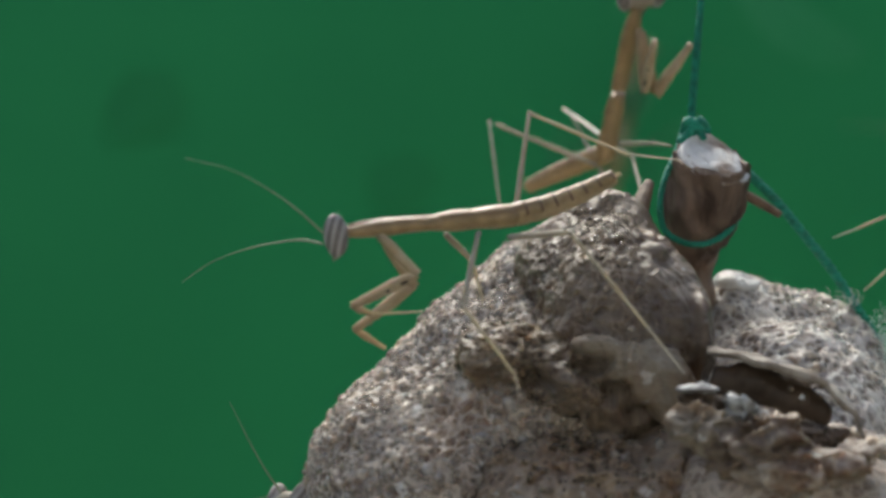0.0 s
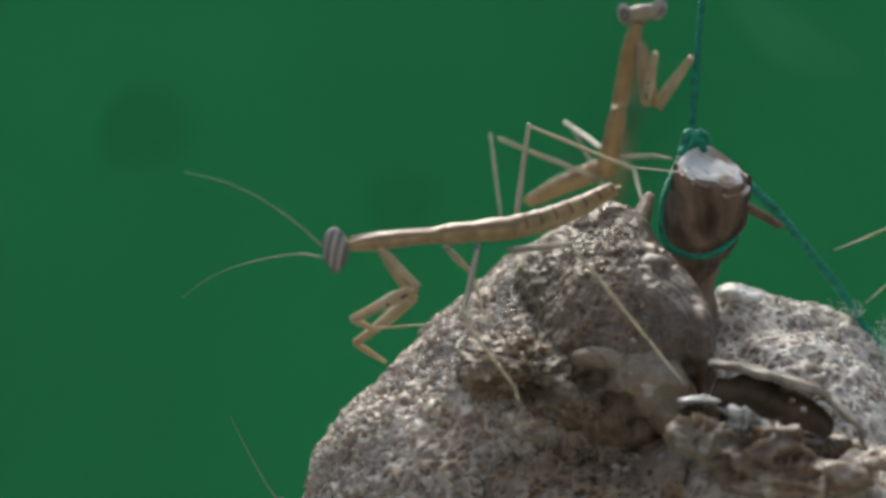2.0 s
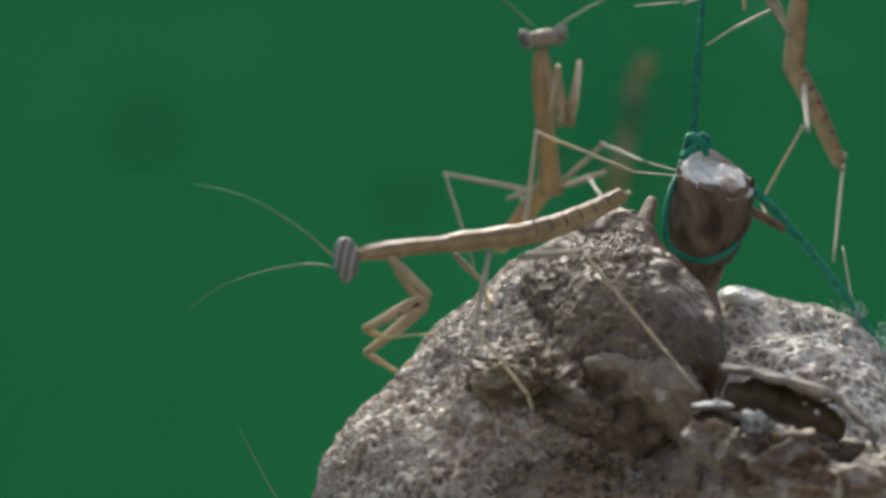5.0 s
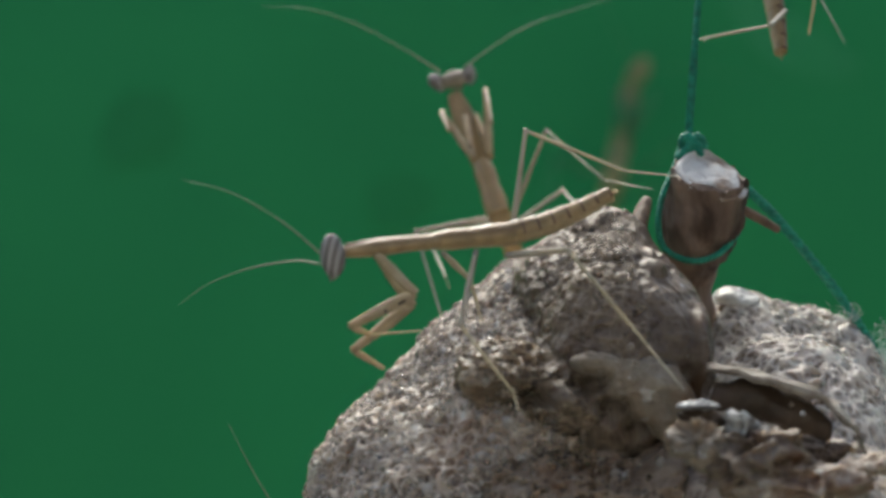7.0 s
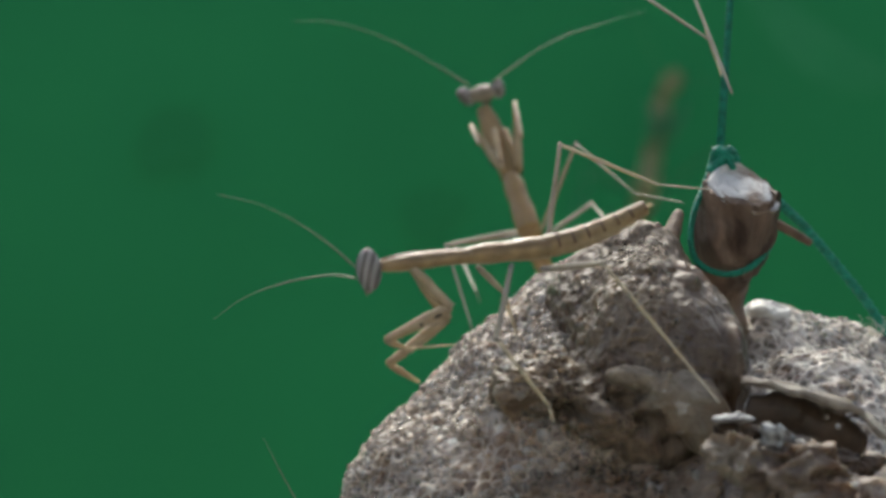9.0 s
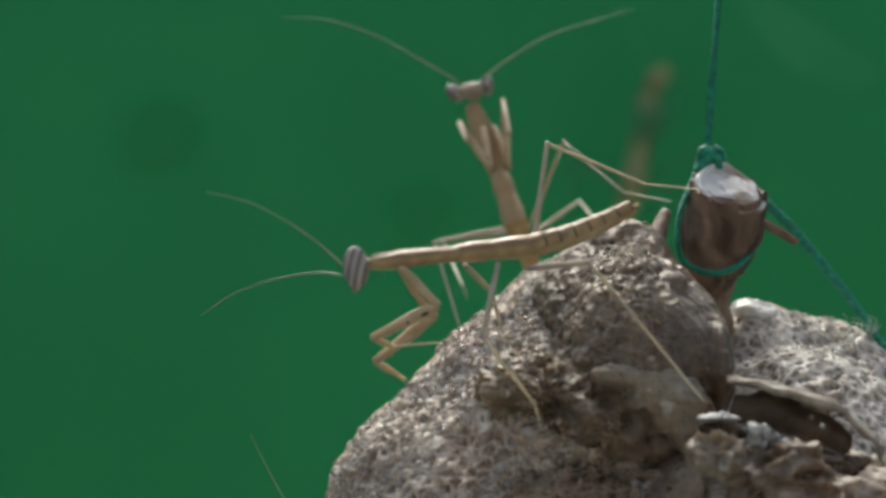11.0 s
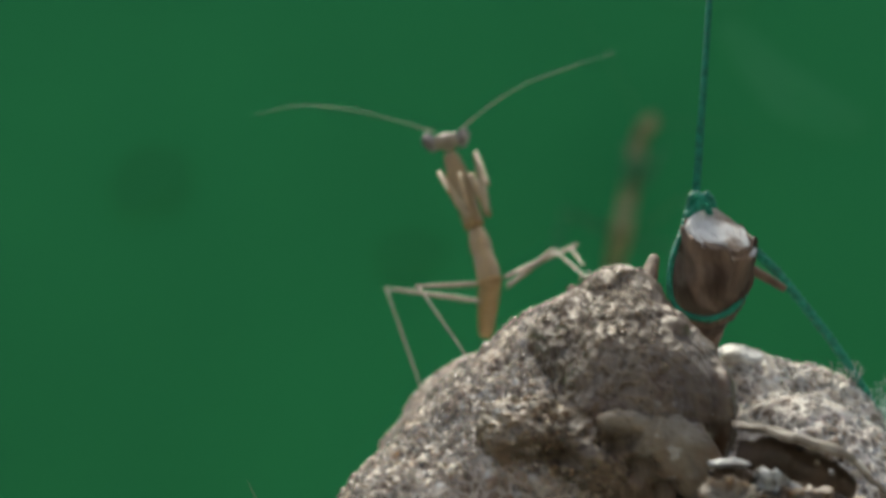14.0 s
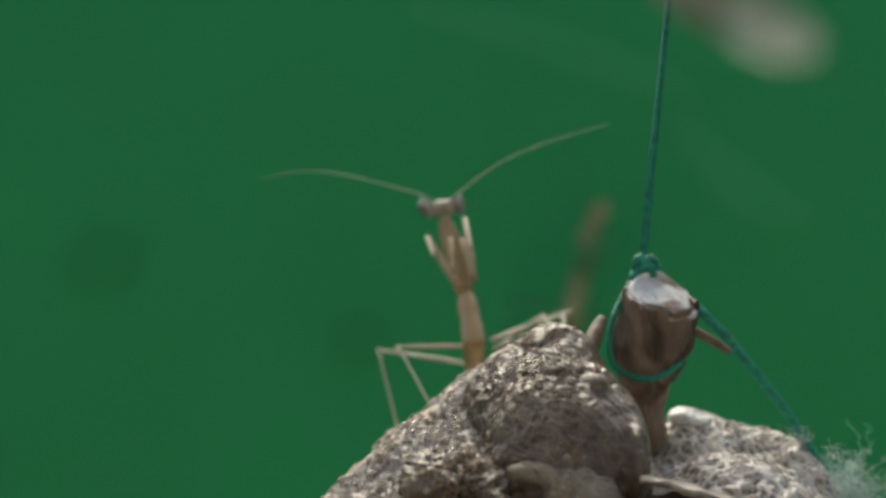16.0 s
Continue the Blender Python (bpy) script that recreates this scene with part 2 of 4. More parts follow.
def spline(pts, n):
    """n points of a smooth curve through pts."""
    p = [Vector(q) for q in pts]
    if len(p) < 3:
        return [p[0].lerp(p[-1], i / (n - 1)) for i in range(n)]
    p = [2 * p[0] - p[1]] + p + [2 * p[-1] - p[-2]]
    out = []
    for i in range(n):
        u = i / (n - 1) * (len(p) - 3)
        k = min(int(u), len(p) - 4)
        f = u - k
        a, b, c, d = p[k:k + 4]
        out.append(0.5 * (2 * b + (c - a) * f + (2 * a - 5 * b + 4 * c - d) * f * f + (3 * b - a - 3 * c + d) * f ** 3))
    return out


def tube(bm, pts, radii, n=12, sides=10, flat=1.0, up=(0, 0, 1), bands=()):
    """A closed tube through pts (mm) with radii spread along it; flat squeezes it across up. Rings in bands take the second material."""
    line = spline(pts, n)
    rings = []
    for i, p in enumerate(line):
        d = (line[min(i + 1, n - 1)] - line[max(i - 1, 0)]).normalized()
        side = d.cross(Vector(up))
        if side.length < 0.05:
            side = d.cross(Vector((0, 1, 0)))
        side.normalize()
        over = side.cross(d)
        r = float(np.interp(i / (n - 1), np.linspace(0, 1, len(radii)), radii))
        rings.append([bm.verts.new((p + side * (r * flat * math.cos(a)) + over * (r * math.sin(a))) * MM)
                      for a in [2 * math.pi * k / sides for k in range(sides)]])
    for i in range(n - 1):
        for k in range(sides):
            f = bm.faces.new((rings[i][k], rings[i][(k + 1) % sides], rings[i + 1][(k + 1) % sides], rings[i + 1][k]))
            if i in bands and math.sin(2 * math.pi * (k + 0.5) / sides) > 0.1:
                f.material_index = 1
    bm.faces.new(rings[0][::-1])
    bm.faces.new(rings[-1])


def ball(bm, centre, radii, seg=14, turn=None):
    made = bmesh.ops.create_uvsphere(bm, u_segments=seg, v_segments=max(6, seg * 2 // 3), radius=1.0)["verts"]
    m = Matrix.Translation(Vector(centre) * MM) @ (turn.to_4x4() if turn else Matrix()) @ Matrix.Diagonal((*[r * MM for r in radii], 1))
    bmesh.ops.transform(bm, matrix=m, verts=made)
    return made


def thing(name, label, category, group="", kind=""):
    return tagged(new(name), label, category, group, kind)


MOVES = []  # (object, rows)


def rides(ob, base=None):
    """Key ob as resting on the hanging egg case."""
    base = base or ob.matrix_basis.copy()
    MOVES.append((ob, [(t, hung(t) @ base) for t, _ in SPIN]))


# ---- the green wall ----
def green_wall():
    bm = bmesh.new()
    bmesh.ops.create_cube(bm, size=1.0)
    bmesh.ops.transform(bm, matrix=Matrix.Translation((0, 0.175, -0.16)) @ Matrix.Diagonal((1.0, 0.006, 0.50, 1)), verts=bm.verts)
    for f in bm.faces:
        f.smooth = False
    ob = part("backdrop", bm, WALL, None)
    flat_shaded(ob)
    tagged(ob, "plain dark green painted wall far behind", "wall", kind="structure")


green_wall()


def light_box():
    """An added, unseen box of boards round the lens: it cuts low sky and bounces fill light, open above to the sky."""
    for name, at, size, text in (("floor", (0, -0.2, -0.40), (1.4, 1.0, 0.02), "pale grey board floor"), ("wall_south", (0, -0.5, -0.05), (1.0, 0.02, 0.7), "pale grey board wall behind the lens"),
                                 ("wall_east", (0.45, -0.165, -0.12), (0.02, 0.65, 0.56), "pale grey board side wall"), ("wall_west", (-0.45, -0.165, -0.15), (0.02, 0.65, 0.50), "pale grey board side wall")):
        bm = bmesh.new()
        bmesh.ops.create_cube(bm, size=1.0)
        bmesh.ops.transform(bm, matrix=Matrix.Translation(at) @ Matrix.Diagonal((*size, 1)), verts=bm.verts)
        ob = part(name, bm, FILL_BOARD, None)
        ob.data.polygons.foreach_set("use_smooth", [False] * len(ob.data.polygons))
        tagged(ob, text, "wall" if "wall" in name else "floor", kind="structure")


light_box()


# ---- the egg case ----
def hash3(c, seed):
    h = np.sin(c[..., 0] * 127.1 + c[..., 1] * 311.7 + c[..., 2] * 74.7 + seed * 17.3) * 43758.5453
    return h - np.floor(h)


def cells(p, size, seed):
    """Distances to the two nearest seeds of a jittered lattice, and a number of the nearest one's own."""
    q = p / size
    base = np.floor(q)
    f1 = np.full(len(q), 9.0)
    f2, own = f1.copy(), np.zeros(len(q))
    for dx in (-1, 0, 1):
        for dy in (-1, 0, 1):
            for dz in (-1, 0, 1):
                c = base + (dx, dy, dz)
                j = np.stack([hash3(c, seed + k) for k in range(3)], -1)
                d = ((c + j - q) ** 2).sum(-1)
                f2 = np.minimum(f2, np.maximum(f1, d))
                own = np.where(d < f1, hash3(c, seed + 5), own)
                f1 = np.minimum(f1, d)
    return np.sqrt(f1), np.sqrt(f2), own


def soft_noise(p, size, seed):
    q = p / size
    b = np.floor(q)
    f = q - b
    f = f * f * (3 - 2 * f)
    out = np.zeros(len(q))
    for dx in (0, 1):
        for dy in (0, 1):
            for dz in (0, 1):
                w = (f[:, 0] if dx else 1 - f[:, 0]) * (f[:, 1] if dy else 1 - f[:, 1]) * (f[:, 2] if dz else 1 - f[:, 2])
                out += w * hash3(b + (dx, dy, dz), seed)
    return out * 2 - 1


# swellings of the froth, part by part: heart, then centre, radii and softness of the seam of each swelling (mm)
BODY = ((3.5, -1.0, -9.0), [((7.2, 0.0, -12.5), (10.6, 9.6, 9.3), 0.9), ((0.15, -2.5, -7.85), (4.4, 6.2, 4.4), 1.0), ((2.65, -1.6, -5.45), (4.2, 6.4, 4.15), 0.9),
                             ((4.2, -0.6, -3.8), (3.95, 4.6, 4.05), 0.7), ((9.8, -7.2, -7.2), (4.0, 4.4, 2.2), 0.6)])
LOBE = ((4.9, -4.6, -2.3), [((5.0, -5.6, -3.2), (2.45, 3.1, 3.4), 0.6), ((4.95, -2.8, -1.35), (1.8, 2.7, 2.75), 1.2), ((5.75, -4.2, -2.25), (1.6, 2.9, 2.45), 1.0),
                            ((3.9, -3.2, -1.15), (1.6, 2.8, 1.6), 0.8), ((6.05, -6.6, -0.38), (0.44, 0.45, 0.40), 0.2), ((7.15, -6.6, -2.9), (0.36, 1.3, 1.4), 0.3)])
RIDGE = ((2.4, -6.3, -3.6), [((2.6, -5.8, -3.45), (1.9, 2.7, 0.95), 0.4), ((3.6, -6.2, -4.0), (1.6, 2.8, 1.25), 0.5), ((1.5, -5.6, -3.5), (1.3, 2.5, 1.1), 0.5)])
REAR = ((3.2, 10.0, -5.9), [((3.2, 10.0, -5.9), (4.9, 5.6, 4.7), 0.9)])
BACK = ((10.3, 2.5, -8.1), [((10.3, 2.5, -8.1), (5.3, 5.8, 6.5), 0.5), ((10.4, -2.9, -8.1), (4.1, 5.6, 5.55), 1.0), ((9.32, 1.50, -2.34), (1.35, 1.7, 1.05), 0.6)])
FLAP = ((5.2, -8.45, -3.3), [((4.4, -8.3, -2.95), (0.95, 0.5, 0.40), 0.5), ((5.3, -8.3, -3.45), (1.1, 0.5, 0.64), 0.7), ((6.05, -8.25, -4.15), (0.8, 0.6, 0.85), 0.7)])
FRONT = ((4.0, -6.0, -7.3), [((3.3, -6.2, -7.75), (3.1, 3.9, 2.7), 0.5), ((5.6, -6.1, -7.7), (2.4, 4.0, 2.3), 0.6), ((6.4, -6.0, -6.3), (0.9, 3.4, 1.3), 0.6)])
HOLLOWS = [((1.9, -8.5, -3.95), (1.15, 1.5, 0.36)), ((4.1, -9.0, -3.6), (0.5, 1.1, 0.30)), ((4.75, -9.0, -4.2), (0.5, 1.2, 0.36)), ((5.4, -9.0, -4.8), (0.5, 1.2, 0.38)),
           ((9.9, -9.4, -4.2), (2.3, 2.2, 0.8)), ((8.2, -8.6, -3.75), (1.1, 2.8, 0.42)), ((9.5, -8.6, -4.1), (1.2, 2.8, 0.48))]


def ellipsoid(p, c, r):
    q = (p - c) / r
    k = np.linalg.norm(q, axis=-1)
    return k * (k - 1) / np.maximum(np.linalg.norm(q / r, axis=-1), 1e-6)


def lump_field(p, lumps):
    out = None
    for c, r, w in lumps:
        d = ellipsoid(p, c, r)
        if out is None:
            out = d
        else:
            h = np.clip(0.5 + 0.5 * (out - d) / w, 0, 1)
            out = out * (1 - h) + d * h - w * h * (1 - h)
    for c, r in HOLLOWS:
        d = -ellipsoid(p, c, r)
        h = np.clip(0.5 + 0.5 * (d - out) / 0.25, 0, 1)
        out = out * (1 - h) + d * h + 0.25 * h * (1 - h)
    return out


def swelling(name, case, shape, nu, nv, low, text, rough=1.0, froth=1.0, size=0.36, mat=None, crumple=0.0, film=0.0, smooth=None):
    """One swollen mass of froth, finer where it faces the front: burst cells are bowls between thin walls, whole ones stand as beads."""
    heart, lumps = np.array(shape[0]), shape[1]
    az = np.linspace(0, 2 * np.pi, nu, endpoint=False)
    az = az - 0.55 * np.sin(az) - np.pi / 2
    el = np.concatenate([np.linspace(-88, low, nv // 7, endpoint=False), np.linspace(low, 89.6, nv - nv // 7)])
    a, e = np.meshgrid(az, np.radians(el))
    d = np.stack([np.cos(e) * np.cos(a), np.cos(e) * np.sin(a), np.sin(e)], -1).reshape(-1, 3)
    lo, hi = np.full(len(d), 0.02), np.full(len(d), 26.0)
    for _ in range(18):
        mid = (lo + hi) / 2
        inside = lump_field(heart + d * mid[:, None], lumps) < 0
        lo, hi = np.where(inside, mid, lo), np.where(inside, hi, mid)
    p = heart + d * lo[:, None]
    warp = p + 0.12 * np.stack([soft_noise(p, 0.45, k) for k in (3, 4, 5)], -1)
    f1, f2, own = cells(warp, size, 1)
    g1, g2, mine = cells(warp, size * 0.52, 7)
    wide, tight = np.clip((f2 - f1) / 0.5, 0, 1), np.clip((g2 - g1) / 0.5, 0, 1)
    burst, burst2 = own > 0.45, mine > 0.5
    bead = 1 - np.minimum(f1 * 1.5, 1) ** 2
    level = np.clip(0.55 + 0.9 * soft_noise(p, 1.3, 31), 0.0, 1.2)
    cut = np.where(burst, -(0.15 + 0.28 * own) * wide ** 1.2, 0.26 * bead * (0.5 + own)) * size
    small = np.where(burst2, -(0.10 + 0.22 * mine) * tight, 0.07 * (1 - np.minimum(g1 * 1.4, 1) ** 2)) * size
    amount = np.full(len(p), froth) if smooth is None else froth * np.interp(p[:, 0], smooth[:2], (1.0, smooth[2]))
    h = 0.24 * soft_noise(p, 2.6, 11) + 0.20 * soft_noise(p, 1.2, 12) + 0.09 * soft_noise(p, 0.55, 13)
    h += amount * ((0.45 + 0.55 * level) * cut + 0.8 * small)
    h += 0.022 * soft_noise(p, 0.2, 14) + 0.012 * soft_noise(p, 0.1, 15)
    h += crumple * (0.28 * soft_noise(p, 0.7, 41) + 0.20 * (0.5 - 2 * np.abs(soft_noise(warp, 0.42, 42))) + 0.10 * (0.5 - 2 * np.abs(soft_noise(warp, 0.2, 43))))
    # high on cell walls, low in hollows, so it darkens pits in the colour
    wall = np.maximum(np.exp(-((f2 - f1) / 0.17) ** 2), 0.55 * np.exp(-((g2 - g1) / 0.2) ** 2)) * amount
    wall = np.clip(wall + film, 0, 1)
    p = p + d * (rough * h)[:, None]
    SURFACE[name] = (p, d)
    co = (p * MM).astype(np.float32)
    i = np.arange(len(el) - 1)[:, None] * nu
    k = np.arange(nu)[None]
    quads = np.stack([i + k, i + (k + 1) % nu, i + nu + (k + 1) % nu, i + nu + k], -1).reshape(-1, 4)
    me = bpy.data.meshes.new(name)
    me.vertices.add(len(co))
    me.vertices.foreach_set("co", co.ravel())
    me.loops.add(quads.size)
    me.loops.foreach_set("vertex_index", quads.ravel().astype(np.int32))
    me.polygons.add(len(quads))
    me.polygons.foreach_set("loop_start", np.arange(0, quads.size, 4, dtype=np.int32))
    me.update(calc_edges=True)
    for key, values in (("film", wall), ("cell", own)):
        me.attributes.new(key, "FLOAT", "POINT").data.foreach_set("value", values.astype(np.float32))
    me.materials.append(mat or FROTH)
    me.polygons.foreach_set("use_smooth", [True] * len(quads))
    ob = new(name, me)
    ob.parent = case
    return tagged(ob, text)


SURFACE = {}


def bubbles(name, case, base, count, sizes, mat, text, keep):
    """Small round bubbles half sunk in the froth of the part base, where keep allows."""
    p, d = SURFACE[base]
    rng = np.random.default_rng(count)
    ok = keep(p) & (soft_noise(p, 1.5, 51) + 0.6 * rng.random(len(p)) > 0.0)
    idx = rng.choice(np.flatnonzero(ok), count)
    r = np.exp(rng.uniform(np.log(sizes[0]), np.log(sizes[1]), count))
    bm = bmesh.new()
    bmesh.ops.create_icosphere(bm, subdivisions=2, radius=1.0)
    v = np.array([q.co[:] for q in bm.verts])
    f = np.array([[q.index for q in g.verts] for g in bm.faces])
    bm.free()
    wob = 1 + 0.12 * (rng.random((count, len(v), 1)) - 0.5)
    stretch = rng.uniform(0.7, 1.3, (count, 1, 3))
    co = (p[idx] - d[idx] * (r * 0.55)[:, None])[:, None, :] + v[None] * wob * stretch * r[:, None, None]
    tris = (f[None] + (np.arange(count) * len(v))[:, None, None]).reshape(-1, 3)
    me = bpy.data.meshes.new(name)
    me.vertices.add(count * len(v))
    me.vertices.foreach_set("co", (co * MM).astype(np.float32).ravel())
    me.loops.add(tris.size)
    me.loops.foreach_set("vertex_index", tris.ravel().astype(np.int32))
    me.polygons.add(len(tris))
    me.polygons.foreach_set("loop_start", np.arange(0, tris.size, 3, dtype=np.int32))
    me.update(calc_edges=True)
    me.materials.append(mat)
    me.polygons.foreach_set("use_smooth", [True] * len(tris))
    ob = new(name, me)
    ob.parent = case
    tagged(ob, text, kind="stuff")


def egg_case():
    case = thing("mantis_egg_case", "greyish tan frothy mantis egg case hanging on a thread", "egg case")
    swelling("froth_body", case, BODY, 900, 430, 0, "frothy main mass of small dried bubbles", 0.85, 1.1, 0.38)
    swelling("peaked_lobe", case, LOBE, 520, 300, -20, "browner pebbly peaked lobe, filmy on one side", 0.8, 0.75, 0.42, PEBBLE, 0.25, 0.0, (5.0, 6.0, 0.4))
    swelling("brown_ridge", case, RIDGE, 380, 200, -40, "brown pitted ridge under the lobe", 0.9, 1.0, 0.26, PEBBLE, 0.6)
    swelling("rear_lobe", case, REAR, 460, 220, -20, "frothy rear lobe", 0.8)
    swelling("back_lobe", case, BACK, 760, 360, 0, "pale lobe with netted cells", 0.75, 1.25, 0.50, NET)
    swelling("smooth_flap", case, FLAP, 240, 140, -40, "smoother papery fold", 0.9, 0.5, 0.3, SKIN, 0.5, 0.15)
    swelling("brown_mass", case, FRONT, 380, 220, -40, "browner crumpled front mass", 0.9, 0.7, 0.36, DULL, 0.9)
    bubbles("froth_bubble", case, "froth_body", 7500, (0.05, 0.18), BUBBLE, "small pale and brown froth bubbles", lambda q: (q[:, 1] < 4) & (q[:, 2] > -9.5) & (q[:, 0] < 4.6))
    bubbles("froth_bubble", case, "rear_lobe", 900, (0.06, 0.16), BUBBLE, "small pale and brown froth bubbles", lambda q: (q[:, 1] < 12) & (q[:, 2] > -8))
    bubbles("amber_grain", case, "peaked_lobe", 700, (0.06, 0.19), GRAIN, "small amber brown grains", lambda q: (q[:, 0] < 5.6) & (q[:, 1] < -1))
    bubbles("amber_grain", case, "brown_ridge", 900, (0.05, 0.15), GRAIN, "small amber brown grains", lambda q: (q[:, 1] < -5))
    bubbles("amber_grain", case, "brown_mass", 1100, (0.05, 0.16), GRAIN, "small amber brown grains", lambda q: (q[:, 1] < -5))
    bubbles("pale_bubble", case, "back_lobe", 900, (0.05, 0.15), PEARL, "small whitish froth bubbles", lambda q: (q[:, 1] < 5) & (q[:, 2] > -7) & (q[:, 0] > 10.4))
    # the dark brown lumps stand in for the shade of holes in the cleft
    for name, c, r, mat, text in (("film_cap", (6.92, -10.50, -4.06), (0.46, 0.35, 0.12), FILM, "whitish scrap of film"), ("husk_lump", (7.02, -10.20, -4.47), (0.62, 0.3, 0.42), HOLLOW_SHADE, "dark brown hollow"),
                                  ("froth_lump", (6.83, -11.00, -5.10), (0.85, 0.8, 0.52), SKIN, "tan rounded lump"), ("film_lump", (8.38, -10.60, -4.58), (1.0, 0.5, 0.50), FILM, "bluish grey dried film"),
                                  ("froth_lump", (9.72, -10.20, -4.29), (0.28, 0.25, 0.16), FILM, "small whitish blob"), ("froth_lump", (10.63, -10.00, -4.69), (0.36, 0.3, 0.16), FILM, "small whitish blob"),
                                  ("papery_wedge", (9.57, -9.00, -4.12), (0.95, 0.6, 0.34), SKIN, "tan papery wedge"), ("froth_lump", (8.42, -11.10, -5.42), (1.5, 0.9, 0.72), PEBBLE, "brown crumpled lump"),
                                  ("husk_lump", (10.26, -10.00, -5.29), (1.0, 0.35, 0.5), HOLLOW_SHADE, "dark brown hollow"), ("froth_lump", (9.70, -11.20, -6.11), (1.9, 1.1, 0.55), FROTH, "tan froth lump"),
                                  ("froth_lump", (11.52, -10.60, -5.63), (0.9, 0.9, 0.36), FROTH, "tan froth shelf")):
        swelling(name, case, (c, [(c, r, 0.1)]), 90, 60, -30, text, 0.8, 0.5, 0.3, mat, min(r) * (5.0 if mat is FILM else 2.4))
    # curled dark rim and dried films in the cleft, with a dark sheet put in as its shade
    def flap(name, line, widths, mat, text, curl, roof=False):
        bm = bmesh.new()
        pts = spline(line, 30)
        rows = []
        for i, q in enumerate(pts):
            w = float(np.interp(i / 29, np.linspace(0, 1, len(widths)), widths))
            row = []
            for k in range(7):
                u = k / 6 - 0.5
                off = Vector((0.15 * u, curl * (4 * u * u - 1) * w, u * w))
                if roof:
                    off = Vector((0.1 * u, 1.4 * (u + 0.35), 0.1 * u)) if u > -0.3 else Vector((0, 0.05, 1.4 * w * (u + 0.3)))
                off += Vector((noise.noise(q * 2 + off), noise.noise(q * 2.3 + off), noise.noise(q * 1.7 - off))) * 0.16 + Vector((noise.noise(q * 6 + off * 5), noise.noise(q * 7 - off * 5), noise.noise(q * 8 + off * 6))) * 0.06
                row.append(bm.verts.new((q + off) * MM))
            rows.append(row)
        for i in range(29):
            for k in range(6):
                bm.faces.new((rows[i][k], rows[i][k + 1], rows[i + 1][k + 1], rows[i + 1][k]))
        bm.normal_update()
        bmesh.ops.solidify(bm, geom=bm.faces[:], thickness=0.00006)
        bmesh.ops.recalc_face_normals(bm, faces=bm.faces)
        part(name, bm, mat, case, text)

    flap("curled_rim", [(7.28, -8.80, -3.14), (8.13, -9.10, -3.20), (9.09, -9.30, -3.48), (9.96, -9.40, -3.76), (10.83, -9.40, -4.26), (11.37, -9.40, -4.90), (11.55, -9.40, -5.43)], [0.3, 0.5, 0.55, 0.55, 0.5, 0.4, 0.25], RIM, "pale curled papery rim", 0.5, True)
    flap("dark_husk", [(7.58, -8.20, -3.91), (8.57, -8.40, -3.98), (9.50, -8.40, -4.30), (10.74, -8.40, -4.93)], [0.6, 1.0, 1.0, 0.5], HOLLOW_SHADE, "dark brown hollow husk", 0.2)
    # white scrap: the bump's sunlit top is put into its colour
    c = (9.22, 1.30, -1.44)
    swelling("pale_scrap", case, (c, [((8.95, 1.3, -1.36), (0.5, 1.2, 0.32), 0.1), ((9.45, 1.3, -1.56), (0.52, 1.2, 0.30), 0.4)]), 110, 60, -30, "white papery scrap", 0.8, 0.4, 0.3, SUNLIT_WHITE, 0.35)
    rnd = random.Random(8)
    bm = bmesh.new()
    for _ in range(60):
        u, w = rnd.uniform(-2.4, -0.4), rnd.uniform(0.35, 1.3)
        a = Vector((10.9 + 6.5 * math.cos(u + 1.9) * math.cos(w), 2.5 + 6.2 * math.sin(u) * math.cos(w), -8.3 + 6.5 * math.sin(w)))
        b = a + Vector((rnd.uniform(-0.5, 0.5), rnd.uniform(-0.5, 0.5), rnd.uniform(0.2, 0.6)))
        tube(bm, [a, a.lerp(b, 0.5) + Vector((0.15, 0, 0.1)), b], [0.012, 0.008], 6, 4)
    tagged(part("stray_hair", bm, HAIR, case, "fine pale stray silk hairs"), kind="stuff")
    return case


CASE = egg_case()
rides(CASE)


